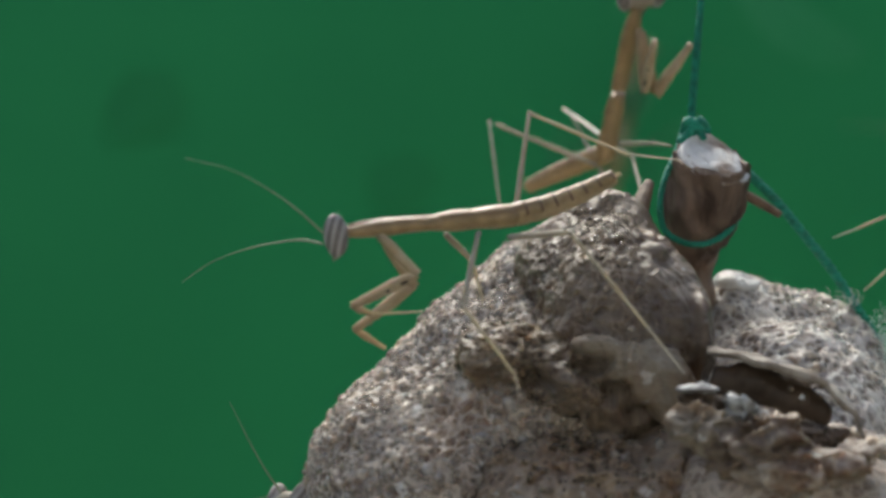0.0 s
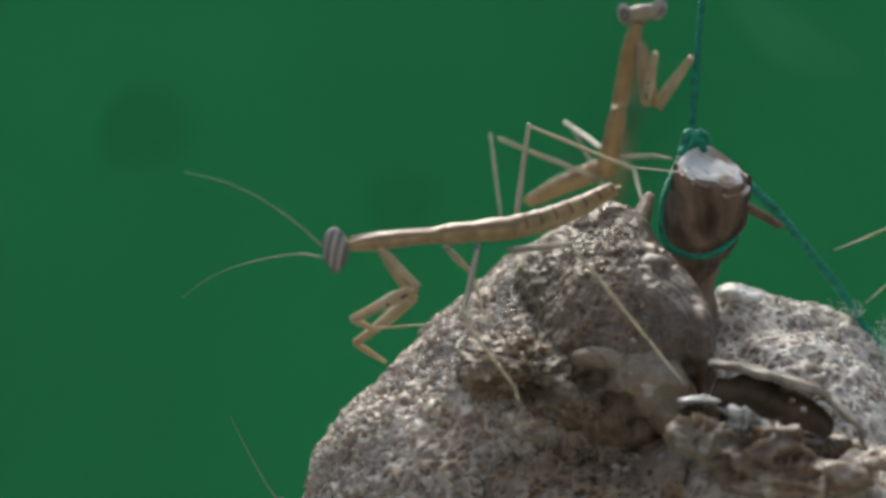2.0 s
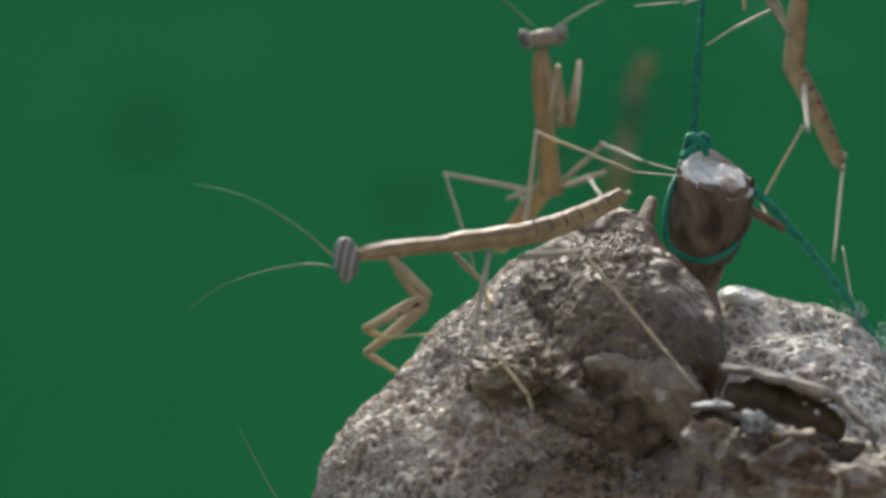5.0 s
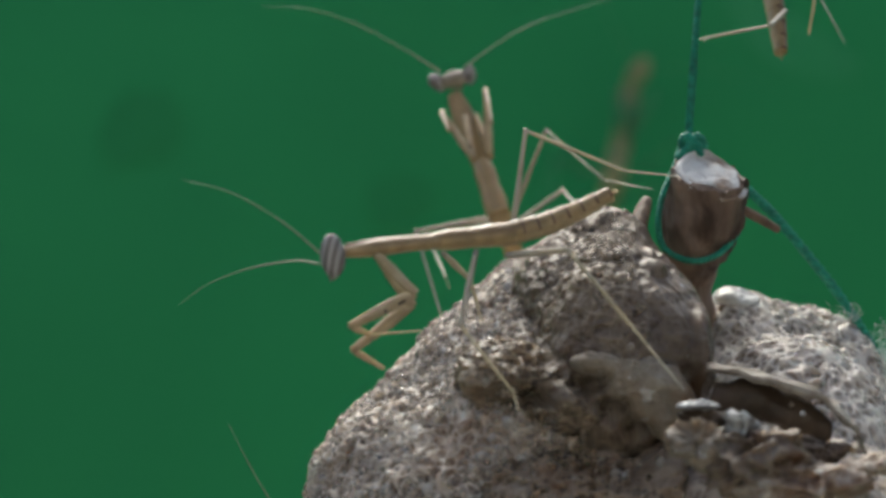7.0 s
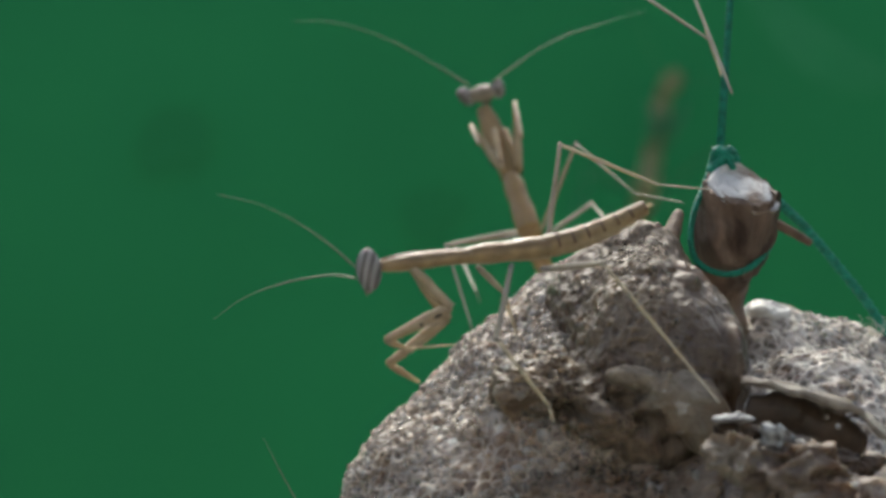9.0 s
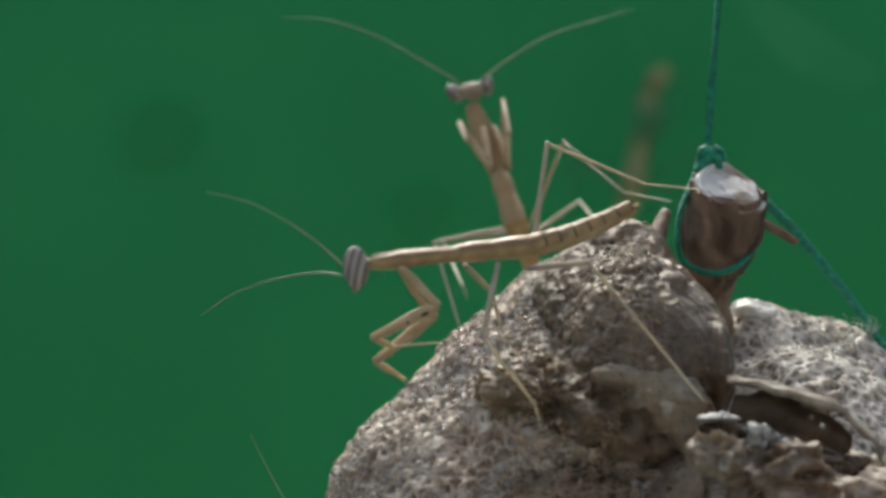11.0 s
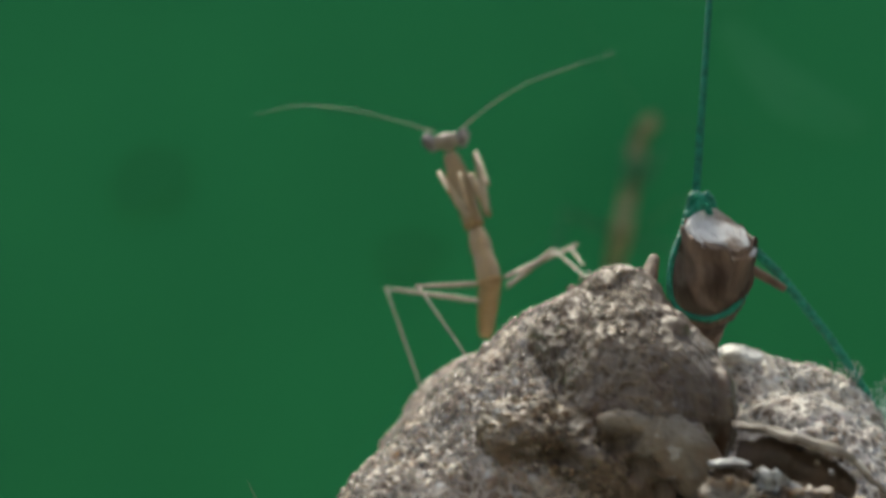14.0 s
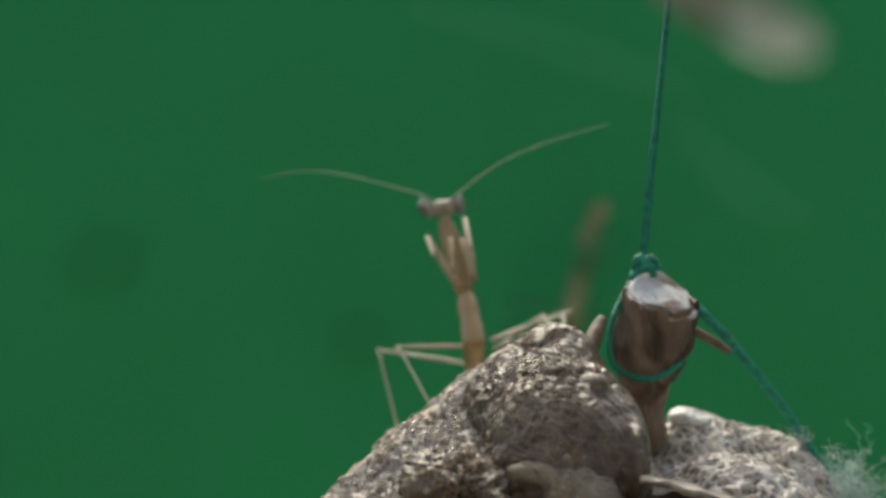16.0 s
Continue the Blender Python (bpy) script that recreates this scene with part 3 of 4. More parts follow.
# ---- the twig stub ----
def twig():
    ob = thing("twig_stub", "short brown cut twig stub stuck in the egg case", "twig")
    bm = bmesh.new()
    tube(bm, [(8.09, 0.6, -3.22), (8.01, 0.2, -2.07), (8.0, 0.1, -1.37), (7.99, 0, -0.84), (7.94, -0.2, -0.4), (7.88, -0.4, 0.03), (7.92, -0.75, 0.64), (8.05, -1.1, 1.33), (8.15, -1.32, 1.84), (8.22, -1.5, 2.19), (8.22, -1.58, 2.36)], [0.42, 0.46, 0.48, 0.55, 0.74, 1.0, 1.20, 1.20, 1.15, 1.12, 1.08], 90, 72)
    top = Vector((8.22, -1.58, 2.36))

    def slant(v):
        p = v.co * 1000 - top
        k = min(max((p.z + 1.1) / 1.0, 0.0), 1.0)
        v.co.z += (-0.20 * p.x + 0.08 * p.y) * k * MM

    for v in bm.verts:
        p = v.co * 1000
        v.co += Vector((noise.noise(p * 1.3), noise.noise(p * 1.3 + Vector((9, 0, 0))), 0)) * 0.00015
        a = math.atan2(p.y + 1.5, p.x - 8.1)
        v.co += Vector((math.cos(a), math.sin(a), 0)) * (0.00014 * noise.noise(Vector((a * 2.2, p.z * 0.6, 3))) + 0.00012 * noise.noise(Vector((a * 6, p.z * 1.2, 5))) + 0.00007 * noise.noise(Vector((a * 15, p.z * 1.5, 7))))
        v.co.z += (0.00030 * noise.noise(Vector((a * 3, 1, 2))) + 0.00022 * noise.noise(Vector((a * 9, 4, 2)))) * min(max((p.z - top.z + 0.6) / 0.5, 0.0), 1.0)
        slant(v)
    part("bark", bm, BARK, ob, "dark brown ridged bark")
    bm = bmesh.new()
    tube(bm, [(8.23, -1.42, 2.02), (8.25, -1.5, 2.23), (8.28, -1.58, 2.36), (8.29, -1.62, 2.41), (8.29, -1.64, 2.45)], [1.08, 1.11, 0.98, 0.88, 0.4], 14, 48)
    for v in bm.verts:
        slant(v)
        v.co.z += 0.00012 * noise.noise(v.co * 1300) + 0.00007 * noise.noise(v.co * 4000)
    flat_shaded(part("cut_end", bm, PITH, ob, "pale cut wood face"))
    rides(ob)
    for pts in ([(9.30, -0.50, 1.34), (9.88, -0.30, 1.05), (10.47, -0.20, 0.70)], [(6.42, 0.00, 1.66), (6.26, -0.40, 1.34), (5.99, -1.20, 0.68), (5.80, -1.80, 0.08)]):
        ob = thing("twig_splinter", "thin reddish brown broken twig splinter", "twig", "splinters by the stub")
        bm = bmesh.new()
        tube(bm, pts, [0.16, 0.15, 0.11] if pts[0][0] > 8 else [0.17, 0.24, 0.32, 0.36], 10, 12)
        part("splinter", bm, SPLINT, ob)
        rides(ob)


twig()


# ---- the thread ----
def cord(bm, pts, radius, turns, n):
    line = spline(pts, n)
    for s in (0, math.pi):
        path = []
        for i, p in enumerate(line):
            d = (line[min(i + 1, n - 1)] - line[max(i - 1, 0)]).normalized()
            u = d.cross(Vector((0, 1, 0.01))).normalized()
            w = u.cross(d)
            a = s + 2 * math.pi * turns * i / (n - 1)
            path.append(p + (u * math.cos(a) + w * math.sin(a)) * radius * 0.30)
        tube(bm, path, [radius * 0.80], n, 7)


def thread():
    ob = thing("green_thread", "dark green twisted thread tied round the twig", "thread")
    bm = bmesh.new()
    top = Vector((8.03, 0.00, 7.73))
    low = Vector((7.64, -0.40, 3.25))
    cord(bm, [low + (top - low) * 6.0, top, low.lerp(top, 0.5), low], 0.115, 150, 520)
    part("hanging_line", bm, THREAD, ob)
    bm = bmesh.new()
    k = Vector((7.69, -0.80, 3.28))
    loop = [k + Vector((0.37 * math.cos(a) * (1 - 0.25 * math.sin(2.3 * a)), 0.24 * math.sin(a), 0.32 * math.sin(1.7 * a + 0.5) - 0.03)) for a in np.linspace(0, 13, 24)]
    cord(bm, loop, 0.14, 16, 150)
    ball(bm, tuple(k), (0.33, 0.26, 0.32), 12)
    part("knot", bm, THREAD, ob)
    bm = bmesh.new()
    cord(bm, [(7.89, -0.20, 3.35), (8.64, 0.30, 2.76), (9.54, 0.50, 2.02), (10.38, 0.60, 1.23), (11.34, 0.80, 0.12), (12.38, 1.20, -1.12), (13.33, 1.60, -2.46), (13.83, 1.80, -3.27)], 0.15, 20, 150)
    part("loose_end", bm, THREAD, ob)
    bm = bmesh.new()
    cord(bm, [(7.46, -0.6, 3.33), (7.11, -1.2, 2.51), (6.75, -1.75, 1.78), (6.6, -1.9, 0.97), (6.75, -1.75, 0.24), (7.27, -1.75, -0.14), (7.91, -1.8, -0.21), (8.55, -1.7, 0.07), (9.06, -1.2, 0.62), (9.31, -0.4, 1.16)], 0.10, 20, 160)
    part("wrapped_loop", bm, THREAD, ob)
    bm = bmesh.new()
    rnd = random.Random(4)
    c = Vector((14.0, 1.50, -3.25))
    for _ in range(520):
        a = c + Vector([rnd.gauss(0.25, 0.55), rnd.gauss(0, 0.6), rnd.gauss(-0.5, 0.55)])
        line = [a]
        for _ in range(4):
            line.append(line[-1] + Vector([rnd.uniform(-0.26, 0.26) for _ in range(3)]))
        tube(bm, line, [0.007], 8, 3)
    tagged(part("frayed_fibre", bm, FUZZ, ob, "pale frayed fibres"), kind="stuff")
    rides(ob)


thread()


# ---- mantis nymphs ----
SEGMENTS = {"foreleg": (("coxa", 0.15, 0.16), ("femur", 0.165, 0.115), ("tibia", 0.095, 0.06), ("tarsus", 0.034, 0.02)),
            "leg": (("femur", 0.105, 0.07), ("tibia", 0.058, 0.042), ("tarsus", 0.032, 0.018))}


def frame_of(a, b, ref):
    """A pose at a with z towards b and y near ref."""
    z = (Vector(b) - Vector(a)).normalized()
    x = Vector(ref).cross(z)
    if x.length < 1e-3:
        x = Vector((1, 0, 0.1)).cross(z)
    x.normalize()
    y = z.cross(x)
    m = Matrix((x, y, z)).transposed().to_4x4()
    m.translation = Vector(a) * MM
    return m


def poses_of(j):
    """The frames of all the parts of a nymph, from its joints (mm)."""
    out = {}
    h = j["head"]
    f, u = Vector(h[1]).normalized(), Vector(h[2])
    r = u.cross(f).normalized()
    m = Matrix((r, f.cross(r), f)).transposed().to_4x4()
    m.translation = Vector(h[0]) * MM
    out["head"] = m
    back = Vector(j.get("back", (0, 0, 1)))
    out["pronotum"] = frame_of(j["neck"], j["waist"], back)
    out["thorax"] = frame_of(j["waist"], j["hip"], back)
    out["abdomen"] = frame_of(j["hip"], j["tail"], back)
    for kind in ("foreleg", "leg"):
        for i, chain in enumerate(j[kind]):
            for k, (seg, _, _) in enumerate(SEGMENTS[kind]):
                if k + 1 < len(chain):
                    out[(kind, i, seg)] = frame_of(chain[k], chain[k + 1], back)
    return out


FEELER_ROOT = {}


def nymph(label, j, size=1.0, sag=0.0, group="mantis nymphs", eyes=1.0):
    """A mantis nymph with the joints j; sag bends its abdomen upward at the tip (mm). Returns the thing and its parts."""
    root = thing("mantis_nymph", label, "mantis", group)
    root.matrix_basis = Matrix.Translation(Vector(j["waist"]) * MM)
    inv = root.matrix_basis.inverted()
    P = poses_of(j)
    made = {}

    def put(key, name, bm, mats, text=""):
        ob = part(name, bm, mats, root, text)
        ob.matrix_basis = inv @ P[key]
        made[key] = ob
        return ob

    def gap(a, b):
        return (Vector(a) - Vector(b)).length

    s = size
    bm = bmesh.new()
    ball(bm, (0, 0.02 * s, 0.0), (0.60 * s, 0.30 * s, 0.27 * s), 16)
    ball(bm, (0, -0.22 * s, 0.04 * s), (0.26 * s, 0.34 * s, 0.20 * s), 14)
    ball(bm, (0, -0.45 * s, 0.03 * s), (0.12 * s, 0.16 * s, 0.12 * s), 10)
    for x in (-1, 1):
        tube(bm, [(0.07 * s * x, -0.48 * s, 0.1 * s), (0.12 * s * x, -0.58 * s, 0.12 * s), (0.08 * s * x, -0.65 * s, 0.08 * s)], [0.03 * s, 0.018 * s], 6, 6)
    head = put("head", "head", bm, FACE)
    for x in (-1, 1):
        bm = bmesh.new()
        ball(bm, (0.57 * s * x, 0.05 * s, -0.02 * s), (0.28 * s * eyes, 0.60 * s * eyes, 0.34 * s * eyes), 20, Matrix.Rotation(radians(-14 * x), 3, "Z"))
        part("eye", bm, EYE, head, "grey striped eye")
        bm = bmesh.new()
        way = [head.matrix_basis.inverted() @ inv @ (Vector(q) * MM) * 1000 for q in j["feelers"][0 if x < 0 else 1]]
        tube(bm, way, [0.036 * s, 0.026 * s, 0.019 * s, 0.014 * s, 0.008 * s], 26, 6)
        made[("antenna", x)] = part("antenna", bm, FEELER, head)
        FEELER_ROOT[made[("antenna", x)]] = way[0] * MM
    # body
    L = gap(j["neck"], j["waist"])
    bm = bmesh.new()
    tube(bm, [(0, 0, -0.1), (0, 0.02, 0.3 * L), (0, 0.03, 0.65 * L), (0, 0, L + 0.08)], [0.15 * s, 0.22 * s, 0.255 * s, 0.235 * s, 0.22 * s, 0.22 * s], 22, 18, 1.55, (0, 1, 0))
    tube(bm, [(0, 0.19 * s, 0.0), (0, 0.245 * s, 0.35 * L), (0, 0.215 * s, 0.95 * L)], [0.03 * s, 0.045 * s, 0.03 * s], 10, 6, 1.5, (0, 1, 0), bands=range(10))
    put("pronotum", "pronotum", bm, [CUTICLE, BAND])
    L = gap(j["waist"], j["hip"])
    bm = bmesh.new()
    tube(bm, [(0, 0, -0.12), (0, 0.0, 0.5 * L), (0, 0, L + 0.15)], [0.22 * s, 0.30 * s, 0.28 * s, 0.33 * s, 0.31 * s], 22, 18, 1.25, (0, 1, 0))
    put("thorax", "thorax", bm, [CUTICLE, BAND])
    L = gap(j["hip"], j["tail"])
    bm = bmesh.new()
    n = 64
    rad = [0.33 * s * (1 - 0.38 * (i / (n - 1)) ** 2.2) * (1 + 0.035 * ((i % 9) - 4) / 4) for i in range(n)]
    tube(bm, [(0, sag * k, z * L) for z, k in ((0, 0), (0.33, -0.55), (0.67, -0.5), (1, 0))], rad, n, 18, 1.15, (0, 1, 0), bands=tuple(i for i in range(n) if i % 9 >= 7))
    for x in (-1, 1):
        tube(bm, [(0.06 * s * x, 0, L - 0.05), (0.12 * s * x, 0.02, L + 0.22 * s)], [0.04 * s, 0.015 * s], 4, 6)
    put("abdomen", "abdomen", bm, [CUTICLE, BAND], "banded tan abdomen")
    for kind in ("foreleg", "leg"):
        for i, chain in enumerate(j[kind]):
            for k, (seg, r0, r1) in enumerate(SEGMENTS[kind]):
                if k + 1 >= len(chain):
                    continue
                L = gap(chain[k], chain[k + 1])
                bm = bmesh.new()
                bulge = 1.15 if kind == "foreleg" else 1.0
                tube(bm, [(0, 0, -0.03), (0, 0, 0.35 * L), (0, 0, 0.7 * L), (0, 0, L + 0.03)],
                     [r0 * 0.8 * s, r0 * bulge * s, (r0 + r1) / 2 * s, r1 * s], 10, 9, 0.8)
                if seg == "femur" and kind == "leg":
                    ball(bm, (0, 0, 0.02), (0.09 * s, 0.09 * s, 0.14 * s), 8)
                if seg == "tibia" and kind == "leg":
                    ball(bm, (0, 0, 0), (r0 * 1.4 * s,) * 3, 8)
                if kind == "foreleg" and seg == "femur":
                    for q in range(5):
                        z = L * (0.25 + 0.13 * q)
                        tube(bm, [(0, -0.12 * s, z), (0, -0.19 * s, z + 0.05)], [0.02 * s, 0.005], 3, 5)
                    for z, x, long in ((0.2, -1, 0.13), (0.46, -1, 0.06), (0.2, 1, 0.13), (0.46, 1, 0.06)):
                        if i == 0:
                            ball(bm, (0.125 * s * x, -0.03 * s, z * L), (0.03 * s, 0.045 * s, long * s), 8)
                            for f in bm.faces[-48:]:
                                f.material_index = 1
                put((kind, i, seg), seg, bm, [FORE if kind == "foreleg" else LIMB, SPOT])
    return root, made


def lay(root, made, rows):
    """Key a nymph on the egg case through rows of (seconds, joints)."""
    spots = [(t, Vector(j["waist"]) * MM, poses_of(j)) for t, j in rows]
    times = sorted(set([t for t, _ in SPIN]) | set(t for t, _ in rows))

    def where(t):
        return Vector([float(np.interp(t, [s[0] for s in spots], [s[1][k] for s in spots])) for k in range(3)])

    MOVES.append((root, [(t, hung(t) @ Matrix.Translation(where(t))) for t in times]))
    for key, ob in made.items():
        if key[0] == "antenna":
            continue
        MOVES.append((ob, [(t, Matrix.Translation(-w) @ p[key]) for t, w, p in spots]))


def evened(poses):
    """The same poses with every limb segment as long in each, by moving joints nearer or farther."""
    poses = [dict(j) for j in poses]

    def fix(chains):
        for k in range(1, max(len(c) for c in chains)):
            most = max((Vector(c[k]) - Vector(c[k - 1])).length for c in chains if k < len(c))
            for c in chains:
                if k < len(c):
                    d = Vector(c[k]) - Vector(c[k - 1])
                    need = max(most * most - d.x ** 2 - d.z ** 2, 0.0) ** 0.5
                    new_y = min(max(2.6, abs(d.y)), need) * (1 if d.y >= 0 else -1)
                    shift = new_y - d.y
                    for q in range(k, len(c)):
                        c[q] = (c[q][0], c[q][1] + shift, c[q][2]) if q == k else c[q]

    for kind in ("foreleg", "leg"):
        for j in poses:
            j[kind] = [list(c) for c in j[kind]]
        for i in range(len(poses[0][kind])):
            fix([j[kind][i] for j in poses])
    bodies = [[j["waist"], j["hip"], j["tail"]] for j in poses]
    fix(bodies)
    for j, (_, hip, tail) in zip(poses, bodies):
        j["hip"], j["tail"] = hip, tail
    return poses


def between(a, b, f):
    """Joints part of the way from a to b."""
    def mix(u, v):
        if isinstance(u[0], (int, float)):
            return tuple(Vector(u).lerp(Vector(v), f))
        return [mix(p, q) for p, q in zip(u, v)]
    return {k: mix(a[k], b[k]) for k in a}


# the one that leans out over the edge and then drops
LEANING = {
    "head": ((-2.89, -10.00, -0.03), (-1.0, -0.04, -0.10), (0.10, 0, 1)),
    "neck": (-2.53, -9.90, 0.12), "waist": (-0.15, -9.20, 0.39), "hip": (1.89, -8.80, 0.59), "tail": (4.74, -8.40, 1.68), "back": (0, -0.25, 1),
    "feelers": [[(-3.21, -10.20, 0.08), (-3.90, -10.40, 0.70), (-4.71, -10.60, 1.27), (-5.67, -10.80, 1.76), (-6.85, -11.00, 2.06)],
                [(-3.23, -9.80, -0.21), (-3.99, -8.80, -0.12), (-5.33, -7.50, -0.34), (-6.52, -6.60, -0.76), (-7.44, -6.00, -1.37)]],
    "foreleg": [[(-1.74, -9.90, 0.08), (-0.69, -10.00, -1.02), (-2.42, -9.90, -1.89), (-1.89, -9.60, -2.12), (-0.54, -8.80, -2.06)],
                [(-1.66, -9.20, 0.02), (-0.78, -8.80, -1.35), (-2.39, -8.60, -2.58), (-1.58, -8.20, -3.10)]],
    "leg": [[(0.98, -9.40, 0.07), (0.53, -10.60, -1.84), (1.96, -9.90, -3.70), (2.08, -9.80, -4.12)],
            [(0.12, -8.40, 0.04), (0.85, -7.40, -0.68), (1.14, -6.80, -1.72), (1.17, -6.80, -1.96)],
            [(1.87, -9.40, -0.00), (3.43, -10.40, 0.14), (5.55, -10.20, -2.42), (6.53, -10.20, -3.63)],
            [(1.98, -8.40, 0.42), (2.41, -7.80, 3.45), (5.32, -5.50, 2.39), (7.06, -3.40, 2.29)]],
}
leaning, leaning_parts = nymph("tan banded mantis nymph leaning out over the egg case", LEANING, 1.0, 0.22)


REST = leaning.matrix_basis.copy()
DROP = [(13.1, (0, 0, 0), 0), (13.2, (-2.8, -0.6, -2.3), 4), (13.3, (-3.8, -1.5, -6.0), 59), (13.4, (-5.6, -2.2, -7.8), 76), (13.5, (-7.0, -2.6, -11.0), 95),
        (13.8, (-8.0, -3.0, -22.0), 130), (16.0, (-8.0, -3.0, -34.0), 160)]
MOVES.append((leaning, [(t, hung(t) @ REST) for t, _ in SPIN if t < 13.1]
              + [(t, hung(t) @ Matrix.Translation(Vector(d) * MM) @ REST @ pose(0, 0, 0, 0, a, 0)) for t, d, a in DROP]))

# the one that stands behind: first turned to the thread, later facing the lens
TURNED = {
    "head": ((6.87, 9.00, 8.15), (0.2, -0.5, -0.85), (0.05, -0.85, 0.5)),
    "neck": (6.71, 9.00, 7.76), "waist": (6.16, 10.00, 4.87), "hip": (5.81, 11.00, 2.91), "tail": (3.10, 11.00, 1.73), "back": (-0.75, 0.65, 0.2),
    "feelers": [[(6.64, 8.60, 8.42), (6.12, 8.00, 9.68), (5.34, 8.00, 10.83), (4.57, 8.00, 11.80)],
                [(7.03, 8.60, 8.42), (7.46, 8.00, 9.68), (8.24, 8.00, 10.83), (9.20, 8.00, 11.60)]],
    "foreleg": [[(6.78, 8.60, 7.12), (6.94, 8.00, 4.95), (7.18, 7.60, 6.60), (7.03, 7.40, 5.59)],
                [(6.91, 8.80, 7.04), (7.36, 8.60, 4.97), (8.41, 8.40, 6.47), (7.44, 8.20, 4.77)]],
    "leg": [[(5.41, 10.60, 2.52), (1.69, 10.40, 4.00), (2.00, 8.60, 1.11), (2.08, 8.60, 0.81)],
            [(5.83, 11.00, 3.43), (4.71, 12.00, 4.44), (5.57, 11.00, 2.47), (5.73, 11.00, 2.23)],
            [(6.29, 10.40, 3.25), (7.10, 6.00, 3.12), (7.39, 1.00, 2.83), (7.45, 0.50, 2.50)],
            [(6.33, 11.00, 3.03), (6.58, 9.00, 2.77), (6.63, 6.00, 1.69), (6.65, 5.00, 1.30)]],
}
RAISED = dict(TURNED)
RAISED.update({
    "head": ((5.73, 9.00, 8.37), (0.1, -0.5, -0.85), (0.05, -0.85, 0.5)),
    "neck": (5.57, 9.00, 7.92), "waist": (5.22, 10.00, 5.15), "hip": (5.11, 11.00, 3.22), "tail": (2.46, 11.00, 1.61),
    "foreleg": [[(5.62, 8.60, 7.30), (6.07, 8.00, 5.22), (6.59, 7.60, 6.83), (6.08, 7.40, 5.76)],
                [(5.74, 8.80, 7.22), (6.28, 8.60, 5.22), (7.02, 8.40, 7.02), (6.53, 8.20, 5.42)]],
    "leg": [[(4.34, 10.60, 2.78), (0.84, 10.40, 4.08), (1.69, 8.00, 0.94), (1.77, 8.00, 0.65)],
            [(4.87, 11.00, 3.22), (5.11, 11.50, 3.03), (5.81, 10.00, 1.79), (5.96, 10.00, 1.60)],
            [(5.53, 10.40, 3.39), (6.58, 6.00, 3.37), (7.35, 1.50, 3.23), (7.35, 1.00, 2.85)],
            [(5.47, 11.00, 3.21), (5.70, 9.00, 2.95), (5.90, 6.00, 1.91), (5.90, 5.00, 1.61)]],
})
FACING = {
    "head": ((0.56, 12.60, 6.26), (0.10, -0.42, -0.90), (-0.30, -0.88, 0.42)),
    "neck": (0.59, 12.40, 5.67), "waist": (1.52, 11.40, 3.23), "hip": (2.07, 11.20, 1.46), "tail": (2.91, 11.00, -0.54), "back": (0.1, 1, 0.2),
    "feelers": [[(0.08, 12.00, 6.52), (-1.12, 11.60, 7.23), (-2.80, 11.00, 8.10), (-4.58, 10.60, 8.66), (-6.12, 10.00, 8.68)],
                [(0.95, 12.00, 6.66), (2.00, 12.00, 7.43), (3.22, 12.40, 8.17), (4.86, 13.00, 8.78), (6.55, 14.00, 9.35)]],
    "foreleg": [[(0.96, 11.40, 4.87), (1.20, 10.40, 3.33), (0.10, 10.00, 4.99), (0.34, 9.80, 4.29)],
                [(1.36, 11.60, 4.88), (1.80, 10.60, 3.43), (1.65, 10.20, 5.79), (1.83, 10.00, 4.50)]],
    "leg": [[(1.81, 11.00, 1.31), (-0.79, 9.50, 0.78), (0.05, 6.00, -2.02), (0.17, 6.00, -2.30)],
            [(1.97, 11.40, 1.16), (-0.51, 12.00, 0.88), (0.24, 9.00, -0.83), (0.36, 9.00, -1.22)],
            [(2.51, 11.00, 1.16), (3.68, 10.60, 4.23), (5.50, 7.00, 2.44), (6.84, 3.00, 2.06)],
            [(2.57, 11.40, 0.96), (4.43, 12.00, 2.28), (5.11, 9.00, 1.14), (5.18, 8.00, 0.83)]],
}
SETTLED = {
    "head": ((0.84, 13.50, 6.14), (0.05, -0.42, -0.90), (-0.25, -0.88, 0.42)),
    "neck": (0.95, 13.00, 5.57), "waist": (1.80, 11.90, 2.77), "hip": (2.16, 11.50, 1.08), "tail": (2.20, 11.00, -0.85), "back": (0.1, 1, 0.2),
    "feelers": FACING["feelers"],
    "foreleg": [[(1.20, 12.00, 4.85), (1.46, 11.00, 3.18), (0.39, 10.80, 4.87), (0.65, 10.60, 4.16)],
                [(1.61, 12.00, 4.86), (2.09, 11.20, 3.40), (1.72, 11.00, 5.61), (2.01, 10.80, 4.39)]],
    "leg": [[(2.09, 11.20, 0.97), (-0.46, 11.00, 0.84), (0.88, 8.00, -1.32), (0.98, 8.00, -1.52)],
            [(2.10, 11.20, 0.30), (-1.40, 12.60, 0.80), (-0.45, 12.00, -2.25), (-0.30, 12.00, -2.50)],
            [(2.81, 11.00, 1.22), (5.36, 11.40, 2.29), (5.41, 9.00, 1.38), (5.40, 8.00, 0.97)],
            [(2.91, 11.40, 0.89), (4.62, 12.50, 2.19), (5.31, 11.00, 1.31), (5.34, 10.00, 1.00)]],
}
SHAKEN = dict(FACING)
